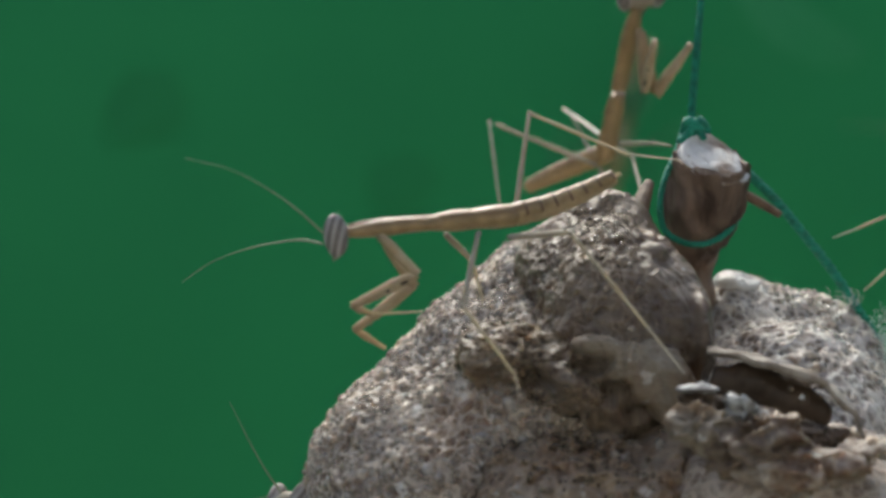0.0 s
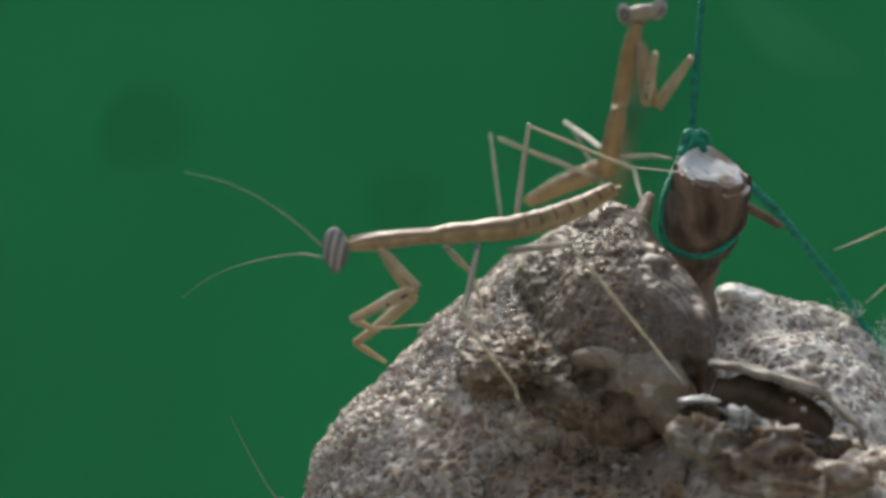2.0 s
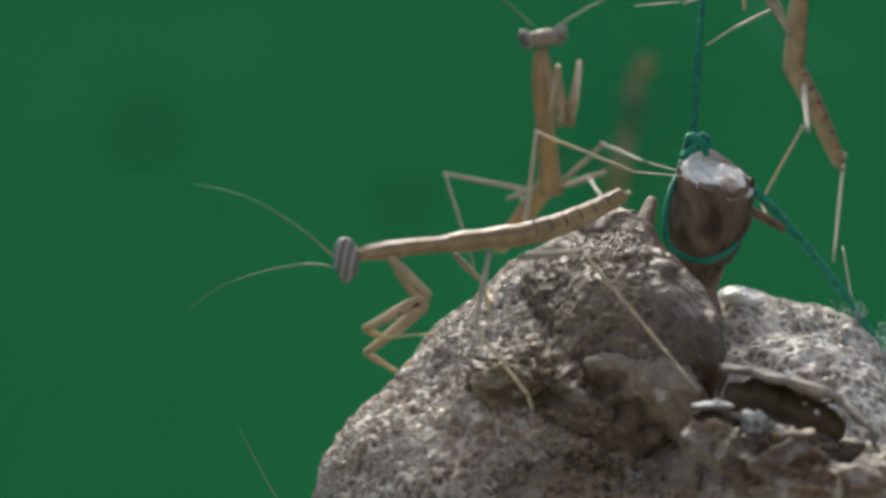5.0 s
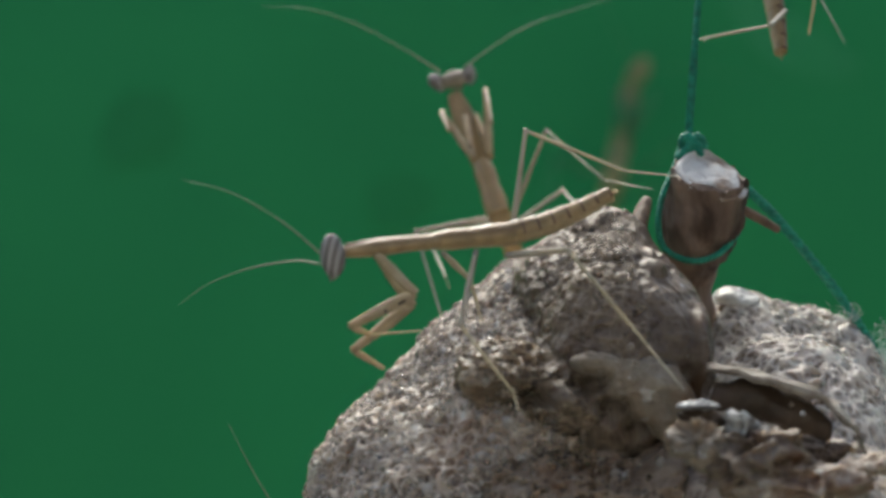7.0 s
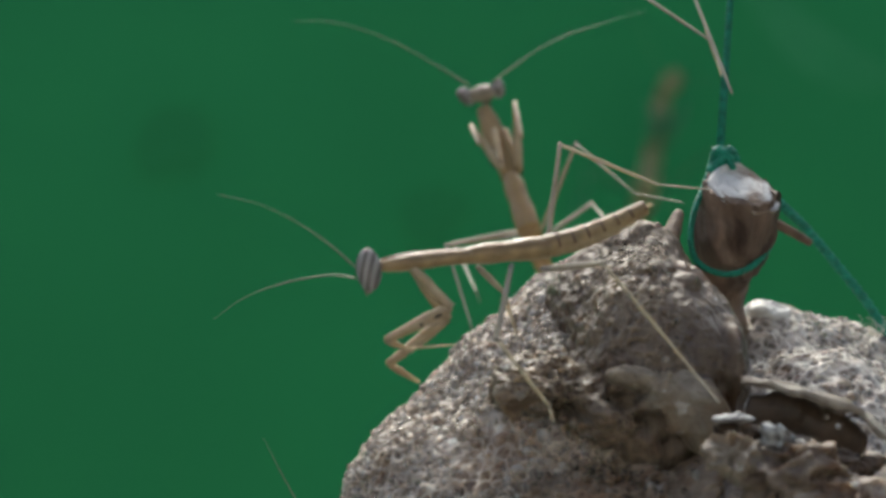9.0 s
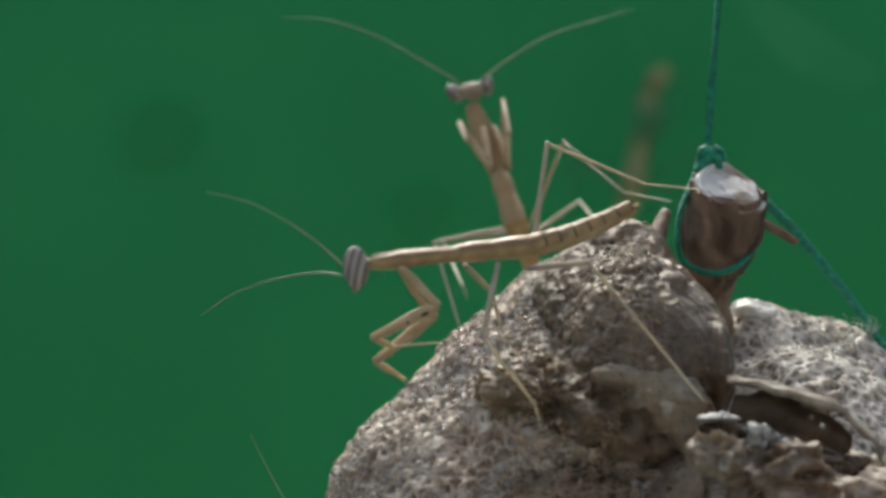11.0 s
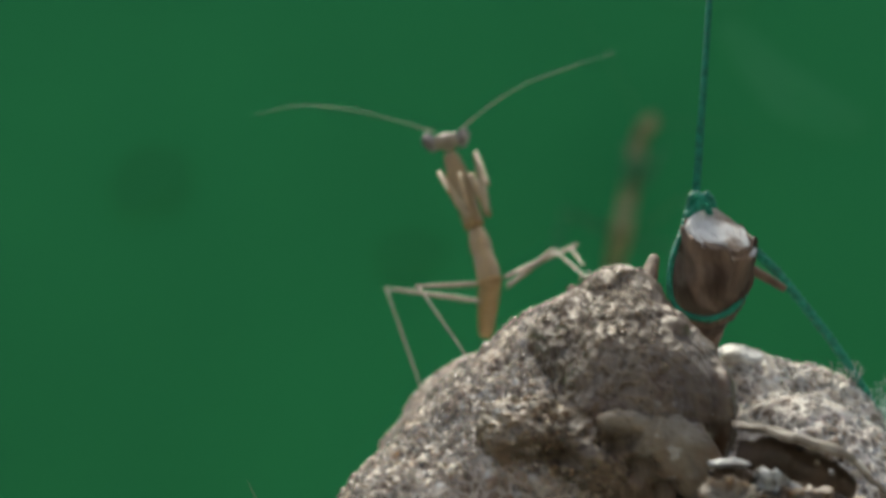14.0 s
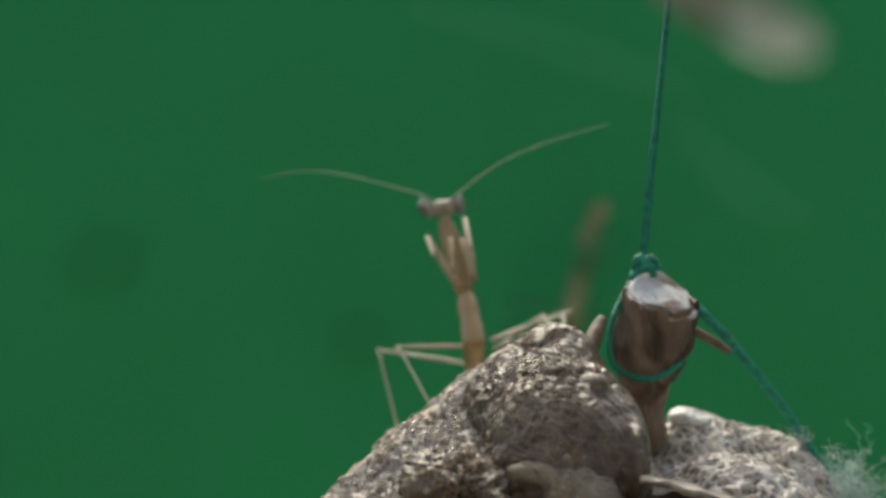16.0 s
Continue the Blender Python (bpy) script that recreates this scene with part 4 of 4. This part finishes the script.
SHAKEN.update({
    "head": ((0.30, 12.80, 6.20), (0.08, -0.42, -0.90), (-0.28, -0.88, 0.42)),
    "neck": (0.44, 12.60, 5.62), "waist": (1.35, 11.60, 3.03), "hip": (1.84, 11.30, 1.31), "tail": (2.52, 11.00, -0.70),
    "foreleg": [[(0.80, 11.40, 4.83), (1.02, 10.40, 3.19), (-0.06, 10.00, 4.82), (0.15, 9.80, 4.16)],
                [(1.16, 11.60, 4.84), (1.58, 10.60, 3.49), (1.29, 10.20, 5.66), (1.48, 10.00, 4.46)]],
    "leg": [[(1.41, 11.00, 1.10), (-1.11, 9.50, 0.75), (-0.21, 6.00, -2.01), (-0.10, 6.00, -2.25)],
            [(1.67, 11.40, 0.30), (-0.68, 12.00, 0.85), (0.71, 9.00, -1.26), (0.84, 9.00, -1.56)],
            [(2.27, 11.00, 1.30), (3.50, 10.60, 4.08), (5.53, 7.00, 1.87), (6.19, 5.00, 1.65)],
            [(2.62, 11.40, 0.60), (4.32, 12.00, 2.25), (4.87, 9.00, 1.35), (4.93, 8.00, 1.05)]],
})
TURNED, RAISED, FACING, SHAKEN, SETTLED = evened([TURNED, RAISED, FACING, SHAKEN, SETTLED])
behind, behind_parts = nymph("pale tan mantis nymph standing upright behind the egg case", FACING, 1.06, -0.1, eyes=0.84)
for key, ob in behind_parts.items():
    if key in ("pronotum", "thorax", "abdomen") or key[2:] == ("coxa",):
        ob.data.materials[0] = AMBER
lay(behind, behind_parts, [(0.0, TURNED), (3.0, TURNED), (3.4, RAISED), (4.2, RAISED), (4.9, between(RAISED, FACING, 0.33)), (5.6, between(RAISED, FACING, 0.7)),
                           (6.2, FACING), (13.1, FACING), (13.25, SHAKEN), (13.45, SHAKEN), (13.7, SETTLED), (16.0, SETTLED)])
for x, swing in ((-1, 38), (1, 14)):
    ob = behind_parts[("antenna", x)]
    r = FEELER_ROOT[ob]
    MOVES.append((ob, [(t, Matrix.Translation(r) @ pose(0, 0, 0, 0, 0, a) @ Matrix.Translation(-r)) for t, a in ((0.0, 0), (13.3, 0), (13.7, swing), (16.0, swing))]))


# the one that climbs the thread
def climber(head, neck, waist, hip, tail, fore, legs, back=(1, 0.2, 0.3), face=(-0.8, -0.5, 0.1)):
    up = Vector(head) - Vector(neck)
    return {"head": (head, face, tuple(up.normalized() + Vector((0, 0, 0.5)))), "neck": neck, "waist": waist, "hip": hip, "tail": tail, "back": back,
            "feelers": [[tuple(Vector(head) + Vector(v)) for v in ((0.1, -0.2, 0.3), (0.3, -0.6, 1.2), (0.7, -1.0, 2.2), (1.2, -1.3, 3.2))],
                        [tuple(Vector(head) + Vector(v)) for v in ((0.0, 0.2, 0.3), (0.0, 0.7, 1.2), (0.4, 1.0, 2.2), (0.8, 1.3, 3.0))]],
            "foreleg": fore, "leg": legs}


def high(dx, dz, hind, tilt=0.0):
    """Joints when it hangs with its body upright, hip at (dx, 3, dz)."""
    h = Vector((dx, 3.0, dz))
    w, n = h + Vector((0.2 + tilt, 0, 1.9)), h + Vector((0.3 + 2 * tilt, 0, 4.3))
    grip = lambda z: (7.95, 0.4, h.z + z)
    fore = [[tuple(n + Vector((0, s, -0.4))), tuple(n + Vector((-0.8, s, -1.9))), tuple(n + Vector((-1.6, s, -0.4))), tuple(n + Vector((-1.2, s, -1.2)))] for s in (-0.3, 0.3)]
    mid = [[tuple(w + Vector((0, s, -0.3))), tuple(w + Vector((-0.9, s * 2, 1.5))), grip(2.6 + s), grip(2.9 + s)] for s in (-0.3, 0.3)]
    return climber(tuple(n + Vector((0, -0.1, 0.4))), tuple(n), tuple(w), tuple(h), tuple(h + Vector((0.25 - tilt, 0, -3.1))), fore, mid + hind)


CLIMB = [
    (0.0, climber((16.88, 5.00, 5.25), (17.06, 5.00, 4.69), (17.62, 5.00, 2.08), (17.81, 5.00, 0.22), (18.18, 5.00, -2.57),
        [[(16.98, 4.60, 4.29), (16.06, 4.60, 2.63), (15.50, 4.60, 4.29), (15.87, 4.60, 3.37)], [(17.15, 5.40, 4.34), (16.40, 5.40, 2.47), (15.84, 5.40, 4.15), (16.12, 5.40, 3.21)]],
        [[(17.50, 4.60, 1.52), (15.46, 4.40, 1.24), (13.73, 4.00, 0.31), (12.63, 4.00, 0.04)], [(17.67, 5.40, 1.35), (16.06, 5.60, 0.41), (14.64, 5.00, -0.89), (13.93, 4.60, -1.72)],
         [(17.68, 4.60, 0.41), (15.56, 3.00, 0.04), (14.63, 0.00, -3.11), (14.72, 0.00, -3.63)], [(17.86, 5.40, 0.32), (19.15, 6.00, 0.04), (16.86, 4.00, -4.37), (16.67, 4.00, -4.74)]])),
    (3.0, None),
    (3.25, climber((13.29, 4.00, 3.86), (13.56, 4.00, 3.37), (14.86, 4.20, 0.91), (15.53, 4.40, -0.67), (16.71, 4.40, -2.89),
        [[(13.67, 3.60, 2.84), (11.93, 3.00, 1.83), (10.98, 2.60, 3.55), (9.27, 2.00, 3.00)], [(13.84, 4.40, 2.86), (12.53, 4.60, 1.40), (11.43, 4.60, 2.70), (10.13, 4.60, 2.16)]],
        [[(14.70, 3.80, 0.81), (12.46, 3.00, 0.83), (10.76, 2.60, -0.43), (10.19, 2.40, -0.87)], [(14.93, 4.60, 0.82), (14.52, 5.40, 0.46), (14.15, 5.00, -1.40), (13.98, 4.60, -2.14)],
         [(15.40, 4.00, -0.48), (16.64, 3.00, 0.24), (15.03, 0.50, -3.09), (14.93, 0.00, -3.60)], [(15.65, 5.00, -0.49), (17.63, 6.00, 0.06), (16.62, 4.00, -3.98), (16.62, 4.00, -4.54)]])),
    (3.5, climber((12.40, 4.00, 5.16), (12.73, 4.00, 4.66), (13.73, 4.20, 2.03), (14.27, 4.40, 0.45), (15.06, 4.40, -2.14),
        [[(12.80, 3.60, 3.94), (11.48, 3.40, 2.21), (10.09, 3.00, 4.34), (8.52, 2.00, 3.40)], [(12.97, 4.40, 3.94), (11.92, 4.80, 2.34), (10.57, 5.00, 4.31), (9.63, 5.00, 3.85)]],
        [[(13.78, 3.80, 0.73), (11.74, 3.00, 0.98), (10.13, 2.60, -0.60), (9.74, 2.40, -0.92)], [(14.10, 4.60, 0.74), (14.44, 5.40, 0.27), (14.06, 5.00, -1.40), (13.87, 4.60, -1.95)],
         [(14.20, 4.00, 0.45), (15.55, 3.00, 1.16), (14.33, 0.50, -2.74), (14.23, 0.00, -3.42)], [(14.41, 5.00, 0.46), (16.32, 6.00, 0.82), (15.70, 4.00, -3.61), (15.70, 4.00, -4.16)]])),
    (3.8, climber((11.79, 4.00, 7.08), (11.98, 4.00, 6.66), (12.54, 4.20, 3.90), (12.81, 4.40, 2.30), (14.60, 4.40, -0.37),
        [[(11.99, 3.60, 6.08), (10.62, 3.20, 4.15), (9.36, 2.80, 6.46), (7.20, 1.60, 6.46)], [(12.15, 4.40, 6.08), (11.45, 4.80, 4.59), (10.53, 5.00, 5.54), (10.33, 5.00, 4.80)]],
        [[(12.32, 3.80, 3.79), (11.23, 3.00, 4.04), (9.29, 1.40, 3.54), (8.33, 0.60, 3.37)], [(12.58, 4.60, 3.64), (12.04, 5.40, 2.00), (11.15, 4.60, -0.24), (10.96, 4.40, -0.79)],
         [(12.75, 4.00, 2.36), (11.66, 3.00, 1.58), (10.40, 2.00, -0.40), (10.21, 2.00, -0.84)], [(12.99, 5.00, 2.31), (14.59, 5.00, 1.59), (14.30, 3.50, -2.10), (14.20, 3.00, -2.81)]])),
    (4.0, climber((12.58, 4.00, 7.83), (12.52, 4.00, 7.38), (12.45, 4.20, 4.75), (12.38, 4.40, 2.72), (14.58, 4.40, 0.33),
        [[(12.37, 3.60, 6.76), (10.72, 3.20, 6.13), (10.36, 2.80, 7.34), (10.90, 2.40, 7.69)], [(12.54, 4.40, 6.79), (12.08, 4.80, 6.08), (11.76, 5.00, 7.59), (11.57, 5.00, 7.04)]],
        [[(12.18, 3.80, 3.77), (9.71, 2.40, 4.89), (7.50, 0.80, 5.03), (6.50, 0.40, 5.04)], [(12.35, 4.60, 3.84), (11.59, 4.40, 4.82), (9.66, 2.40, 3.59), (8.73, 1.20, 3.13)],
         [(13.00, 4.00, 1.87), (13.29, 3.60, 0.85), (12.46, 3.20, -0.96), (12.08, 3.00, -1.83)], [(13.56, 5.00, 1.80), (14.67, 5.00, 1.04), (14.33, 3.50, -2.45), (14.21, 3.00, -3.53)]])),
    (4.2, climber((13.03, 4.00, 9.68), (12.98, 4.00, 9.13), (12.35, 4.20, 6.21), (12.24, 4.40, 3.82), (14.17, 4.40, 0.84),
        [[(12.72, 3.60, 8.54), (12.53, 3.20, 7.63), (10.36, 2.80, 7.50), (9.71, 2.40, 8.02)], [(12.90, 4.40, 8.62), (12.63, 4.80, 7.92), (11.17, 5.00, 7.96), (10.43, 5.00, 8.71)]],
        [[(11.86, 3.80, 4.44), (9.56, 2.40, 5.84), (7.20, 0.80, 5.13), (5.87, 0.40, 5.21)], [(11.90, 4.60, 4.57), (11.40, 4.40, 4.85), (9.62, 2.40, 3.67), (8.77, 1.20, 3.11)],
         [(12.97, 4.00, 2.41), (13.07, 3.60, 1.03), (12.24, 3.20, -0.97), (12.01, 3.00, -1.47)], [(13.52, 5.00, 2.16), (14.44, 5.00, 0.75), (14.16, 3.50, -2.65), (14.10, 3.00, -3.72)]])),
    (6.3, high(10.7, 7.7, [[(9.79, 2.60, 8.49), (9.06, 2.00, 6.83), (7.93, 0.60, 4.26), (7.76, 0.40, 3.82)], [(10.59, 3.20, 7.91), (12.77, 3.00, 5.51), (10.50, 1.20, 2.93), (9.70, 0.60, 2.01)]])),
    (6.5, high(10.75, 8.3, [[(10.74, 2.60, 8.11), (10.59, 2.40, 5.90), (8.04, 1.40, 5.21), (6.42, 0.40, 4.78)], [(10.92, 3.20, 7.84), (12.58, 3.00, 5.50), (10.38, 1.20, 3.01), (9.67, 0.60, 2.08)]])),
    (6.75, high(10.4, 9.0, [[(10.20, 2.60, 8.66), (9.60, 2.20, 8.08), (8.27, 1.00, 6.74), (7.76, 0.40, 6.43)], [(10.83, 3.20, 8.53), (12.23, 3.00, 6.32), (10.21, 1.20, 3.19), (9.67, 0.60, 2.08)]])),
    (7.0, high(10.7, 9.5, [[(11.09, 2.60, 7.72), (10.29, 2.00, 7.04), (8.66, 1.00, 6.90), (8.18, 0.40, 6.56)], [(11.36, 3.20, 8.50), (12.07, 3.00, 9.74), (12.18, 2.60, 8.43), (12.86, 2.40, 6.34)]])),
    (7.3, high(6.8, 7.5, [[(5.90, 2.60, 7.65), (3.09, 2.00, 6.74), (7.22, 1.00, 6.61), (7.99, 0.40, 6.47)], [(6.12, 3.20, 7.79), (6.29, 3.00, 6.69), (7.42, 1.20, 5.83), (8.06, 0.40, 5.59)]])),
    (7.5, high(5.75, 7.6, [[(5.54, 2.60, 7.83), (3.07, 2.00, 7.10), (5.83, 1.40, 6.23), (7.46, 0.40, 5.77)], [(5.75, 3.20, 7.98), (5.47, 3.00, 6.32), (7.06, 1.20, 6.45), (7.99, 0.40, 6.56)]])),
    (7.9, high(5.2, 10.6, [[(5.18, 2.60, 9.59), (4.80, 2.00, 8.62), (7.31, 0.80, 6.81), (7.80, 0.40, 6.16)], [(5.39, 3.20, 9.66), (5.56, 3.00, 8.54), (7.58, 0.90, 6.55), (8.21, 0.40, 5.81)]])),
    (8.2, high(5.6, 13.6, [[(5.72, 2.60, 10.49), (5.51, 2.00, 8.98), (7.48, 0.80, 7.07), (8.10, 0.40, 6.25)], [(5.94, 3.20, 10.57), (7.01, 3.00, 9.09), (7.54, 0.90, 7.08), (8.21, 0.40, 5.98)]])),
    (9.2, high(5.8, 14.2, [[(5.27, 2.60, 11.27), (5.03, 2.00, 8.85), (7.14, 0.80, 7.38), (7.70, 0.40, 6.54)], [(5.86, 3.20, 11.35), (6.83, 3.00, 9.13), (7.23, 0.90, 7.30), (7.84, 0.40, 6.01)]])),
    (11.0, high(6.4, 24.0, [[(6.6, 2.6, 24.0), (6.4, 2.0, 21.5), (7.6, 0.8, 20.0), (7.9, 0.4, 19.5)], [(6.8, 3.2, 24.0), (8.2, 3.0, 21.5), (8.1, 0.9, 19.6), (7.95, 0.4, 19.0)]])),
]
CLIMB[1] = (3.0, CLIMB[0][1])
CLIMB = list(zip([t for t, _ in CLIMB], evened([j for _, j in CLIMB])))
climbing, climbing_parts = nymph("tan mantis nymph climbing the green thread", CLIMB[4][1], 1.05, -0.1)
lay(climbing, climbing_parts, CLIMB + [(16.0, CLIMB[-1][1])])


# a nymph low on the flank, only a feeler showing over the edge
def shifted(j, m):
    def go(u):
        if isinstance(u[0], (int, float)):
            return tuple(m @ Vector(u))
        return [go(q) for q in u]
    out = {k: go(v) for k, v in j.items() if k not in ("head", "back")}
    r = m.to_3x3()
    out["head"] = (tuple(m @ Vector(j["head"][0])), tuple(r @ Vector(j["head"][1])), tuple(r @ Vector(j["head"][2])))
    out["back"] = tuple(r @ Vector(j["back"]))
    return out


FLANK = climber((-4.48, -4.00, -7.84), (-4.35, -4.00, -8.25), (-4.10, -4.00, -10.57), (-3.94, -4.00, -12.07), (-3.69, -4.00, -14.72),
    [[(-4.33, -4.40, -8.54), (-3.88, -5.00, -9.94), (-4.11, -5.40, -8.42), (-3.86, -5.40, -9.07)], [(-4.35, -3.40, -8.66), (-3.74, -3.00, -10.21), (-3.74, -3.00, -8.70), (-3.66, -3.00, -9.37)]],
    [[(-4.08, -4.40, -10.52), (-4.72, -6.00, -9.32), (-3.54, -7.00, -10.46), (-3.38, -7.00, -10.78)], [(-4.04, -3.60, -10.63), (-4.81, -2.00, -10.01), (-3.84, -1.00, -11.52), (-3.67, -1.00, -11.70)],
     [(-3.92, -4.40, -12.00), (-4.88, -6.00, -11.58), (-3.54, -7.00, -13.01), (-3.38, -7.00, -13.32)], [(-3.96, -3.60, -12.13), (-4.98, -2.00, -12.39), (-3.84, -1.00, -14.28), (-3.67, -1.00, -14.46)]],
    back=(-1, 0, 0.2), face=(-0.7, -0.5, 0.4))
FLANK["feelers"] = [[(-4.68, -4.00, -7.56), (-5.12, -4.40, -6.86), (-5.60, -5.00, -5.88), (-6.09, -5.40, -4.81)], [(-4.58, -3.60, -7.60), (-5.11, -2.60, -7.82), (-5.83, -2.00, -8.05), (-6.60, -1.00, -8.42)]]
flank, flank_parts = nymph("tan mantis nymph low on the flank of the egg case", FLANK, 1.0)
rides(flank)

# nymphs on the green wall: one resting, one running past
EYE_SPOT = Vector((0.0, -77.7, 0.0))
FAR = 1.405  # the wall lies this many times as far from the lens as its plan below says


def far(p):
    return tuple(EYE_SPOT + (Vector(p) - EYE_SPOT) * FAR)


def wall_pose(x, z, turn, y=92.0, size=1.45):
    w = Vector(FACING["waist"])
    return Matrix.Translation(far((x, y, z))) @ pose(0, 0, 0, 0, turn, 0) @ Matrix.Scale(size * FAR, 4) @ Matrix.Translation(-w)


rest_j = shifted(FACING, wall_pose(12.25, 7.6, 32))
rest_j["head"] = (rest_j["head"][0], (-0.8, 0.0, 0.5), (0.5, 0.0, 0.8))
resting, resting_parts = nymph("reddish tan mantis nymph resting on the green wall", rest_j, 1.9 * FAR)
for key, ob in resting_parts.items():
    ob.data.materials[0] = RUST if isinstance(key, str) else SHEER
    for eye in ob.children:
        eye.data.materials[0] = RUST if eye.name.startswith("eye") else SHEER
runner, runner_parts = nymph("pale mantis nymph running over the green wall", shifted(FACING, wall_pose(60, 0, 0, size=1.6)), 2.8 * FAR)
for key, ob in runner_parts.items():
    if key[0] != "antenna":
        ob.data.materials[0] = PALE
for ob in runner_parts["head"].children:
    ob.data.materials[0] = FACE
RUN = [(0.0, (38.80, 92.00, -1.47), 0), (0.4, (32.70, 92.00, 4.26), 10), (0.6, (28.88, 92.00, 11.89), 10), (0.8, (26.97, 92.00, 16.47), -10), (1.1, (23.54, 92.00, 26.78), -20),
       (2.0, (34.99, 92.00, 28.30), -60), (8.0, (42.62, 92.00, 13.04), -80), (16.0, (54.01, 92.00, 11.92), -60)]
MOVES.append((runner, [(t, Matrix.Translation(Vector(far(p)) * MM) @ pose(0, 0, 0, 0, a, 0)) for t, p, a in RUN]))


def streak(pts, width):
    ob = thing("silk_streak", "pale hazy silk strands stuck along the green wall", "silk", "silk on the wall")
    line = [Vector(q) for q in spline([far(q) for q in pts], 24)]
    for n, (shift, share) in enumerate(((-0.62, 0.34), (0.0, 0.44), (0.66, 0.30))):
        bm = bmesh.new()
        rows = []
        for i, q in enumerate(line):
            d = (line[min(i + 1, 23)] - line[max(i - 1, 0)]).normalized()
            side = d.cross(Vector((0, 1, 0)))
            body = FAR * width * (0.35 + 0.65 * math.sin(math.pi * (i + 1) / 25))
            w = body * share * (1 + 0.35 * noise.noise(q * 0.3 + Vector((0, 7 * n, 0))))
            mid = q + side * body * (shift + 0.12 * noise.noise(q * 0.2 + Vector((3, 0, 5 * n)))) - Vector((0, 0.15 * n, 0))
            rows.append([bm.verts.new((mid + side * w * k) * MM) for k in (-1, -0.4, 0.4, 1)])
        for a, b in zip(rows, rows[1:]):
            for k in range(3):
                bm.faces.new((a[k], b[k], b[k + 1], a[k + 1]))
        bm.normal_update()
        bmesh.ops.solidify(bm, geom=bm.faces[:], thickness=0.0001)
        bmesh.ops.recalc_face_normals(bm, faces=bm.faces)
        flat_shaded(part("strand", bm, SILK, ob))


streak([(19.44, 99.90, 20.03), (23.43, 99.90, 15.64), (26.23, 99.90, 13.84), (29.42, 99.90, 12.44)], 1.9)
streak([(0.04, 99.90, 27.27), (8.13, 99.90, 25.74), (15.42, 99.90, 23.39), (21.08, 99.90, 21.44)], 1.6)


# darker green blotches laid flat on the wall
def stain(centre, wide, high):
    ob = thing("damp_stain", "darker damp stain on the green wall", "stain", "stains on the wall")
    for n, (dx, dz, k) in enumerate(((0.0, 0.0, 0.86), (0.30, 0.22, 0.58), (-0.26, -0.30, 0.52))):
        bm = bmesh.new()
        ring = [FAR * k * Vector((wide * math.cos(a), 0, high * math.sin(a))) * (1 + 0.3 * noise.noise(Vector((math.cos(a) * 2, math.sin(a) * 2, wide + n)))) for a in np.linspace(0, 2 * math.pi, 40, endpoint=False)]
        at = Vector(far(centre)) + FAR * Vector((dx * wide, 0, dz * high)) - Vector((0, 0.15 * n, 0))
        f = bm.faces.new([bm.verts.new((at + v) * MM) for v in ring])
        bm.normal_update()
        bmesh.ops.solidify(bm, geom=[f], thickness=0.0001)
        bmesh.ops.recalc_face_normals(bm, faces=bm.faces)
        flat_shaded(part("patch", bm, DARKER_GREEN, ob))


stain((-2.88, 99.90, 3.60), 2.6, 2.4)
stain((-21.23, 99.90, 8.80), 3.6, 3.0)


# a midge that flies past close to the lens
def midge():
    ob = thing("midge", "small pinkish brown midge with pale wings in flight", "midge")
    bm = bmesh.new()
    ball(bm, (0.00, 0.00, 0.00), (0.50, 0.29, 0.27), 14)
    ball(bm, (0.38, 0.00, -0.06), (0.32, 0.2, 0.16), 14)
    part("body", bm, BODY_PINK, ob)
    bm = bmesh.new()
    ball(bm, (-0.58, 0.00, 0.04), (0.19, 0.21, 0.21), 12)
    part("head", bm, FACE, ob)
    for y in (-1, 1):
        bm = bmesh.new()
        ball(bm, (1.05, 0.20 * y, 0.05), (0.95, 0.60, 0.12), 16, Matrix.Rotation(radians(35 * y), 3, "X"))
        part("wing", bm, WING, ob, "pale hazy wing")
    size = 0.72
    rows = [(0.0, (40, -20, 0), 0), (15.2, (40, -20, 0), 0), (15.5, (8.72, -42.00, 1.90), 35), (15.6, (7.55, -42.00, 2.50), 30), (15.7, (6.55, -42.00, 3.24), 25),
            (15.8, (5.99, -42.00, 3.82), 25), (15.9, (5.13, -42.00, 4.43), 25), (16.0, (4.48, -42.00, 4.87), 25)]
    MOVES.append((ob, [(t, Matrix.Translation((EYE_SPOT + (Vector(p) - EYE_SPOT) * size) * MM) @ pose(0, 0, 0, 0, a, 0)) for t, p, a in rows]))
    for piece in ob.children:
        piece.data.transform(Matrix.Scale(size, 4))


midge()


# a drop at the mouth of the leaning one, which falls
def drop():
    ob = thing("water_drop", "clear drop hanging at the mouth of a nymph", "drop")
    bm = bmesh.new()
    ball(bm, (0, 0, 0), (0.11, 0.11, 0.13), 16)
    part("bead", bm, WATER, ob)
    inside, out = Vector(LEANING["head"][0]), Vector((-2.75, -10.00, -0.68))
    MOVES.append((ob, [(t, hung(t) @ Matrix.Translation(p * MM)) for t, p in
                       [(0.0, inside), (3.0, inside), (3.2, out), (3.5, out), (4.0, out), (4.3, out), (4.6, out - Vector((0, 0, 30))), (16.0, out - Vector((0, 0, 60)))]]))


drop()


def motions():
    for ob, rows in MOVES:
        if rows[0][0] > 0:
            rows = [(0.0, rows[0][1])] + rows
        if rows[-1][0] < 16.0:
            rows = rows + [(16.0, rows[-1][1])]
        walk(ob, rows)


motions()
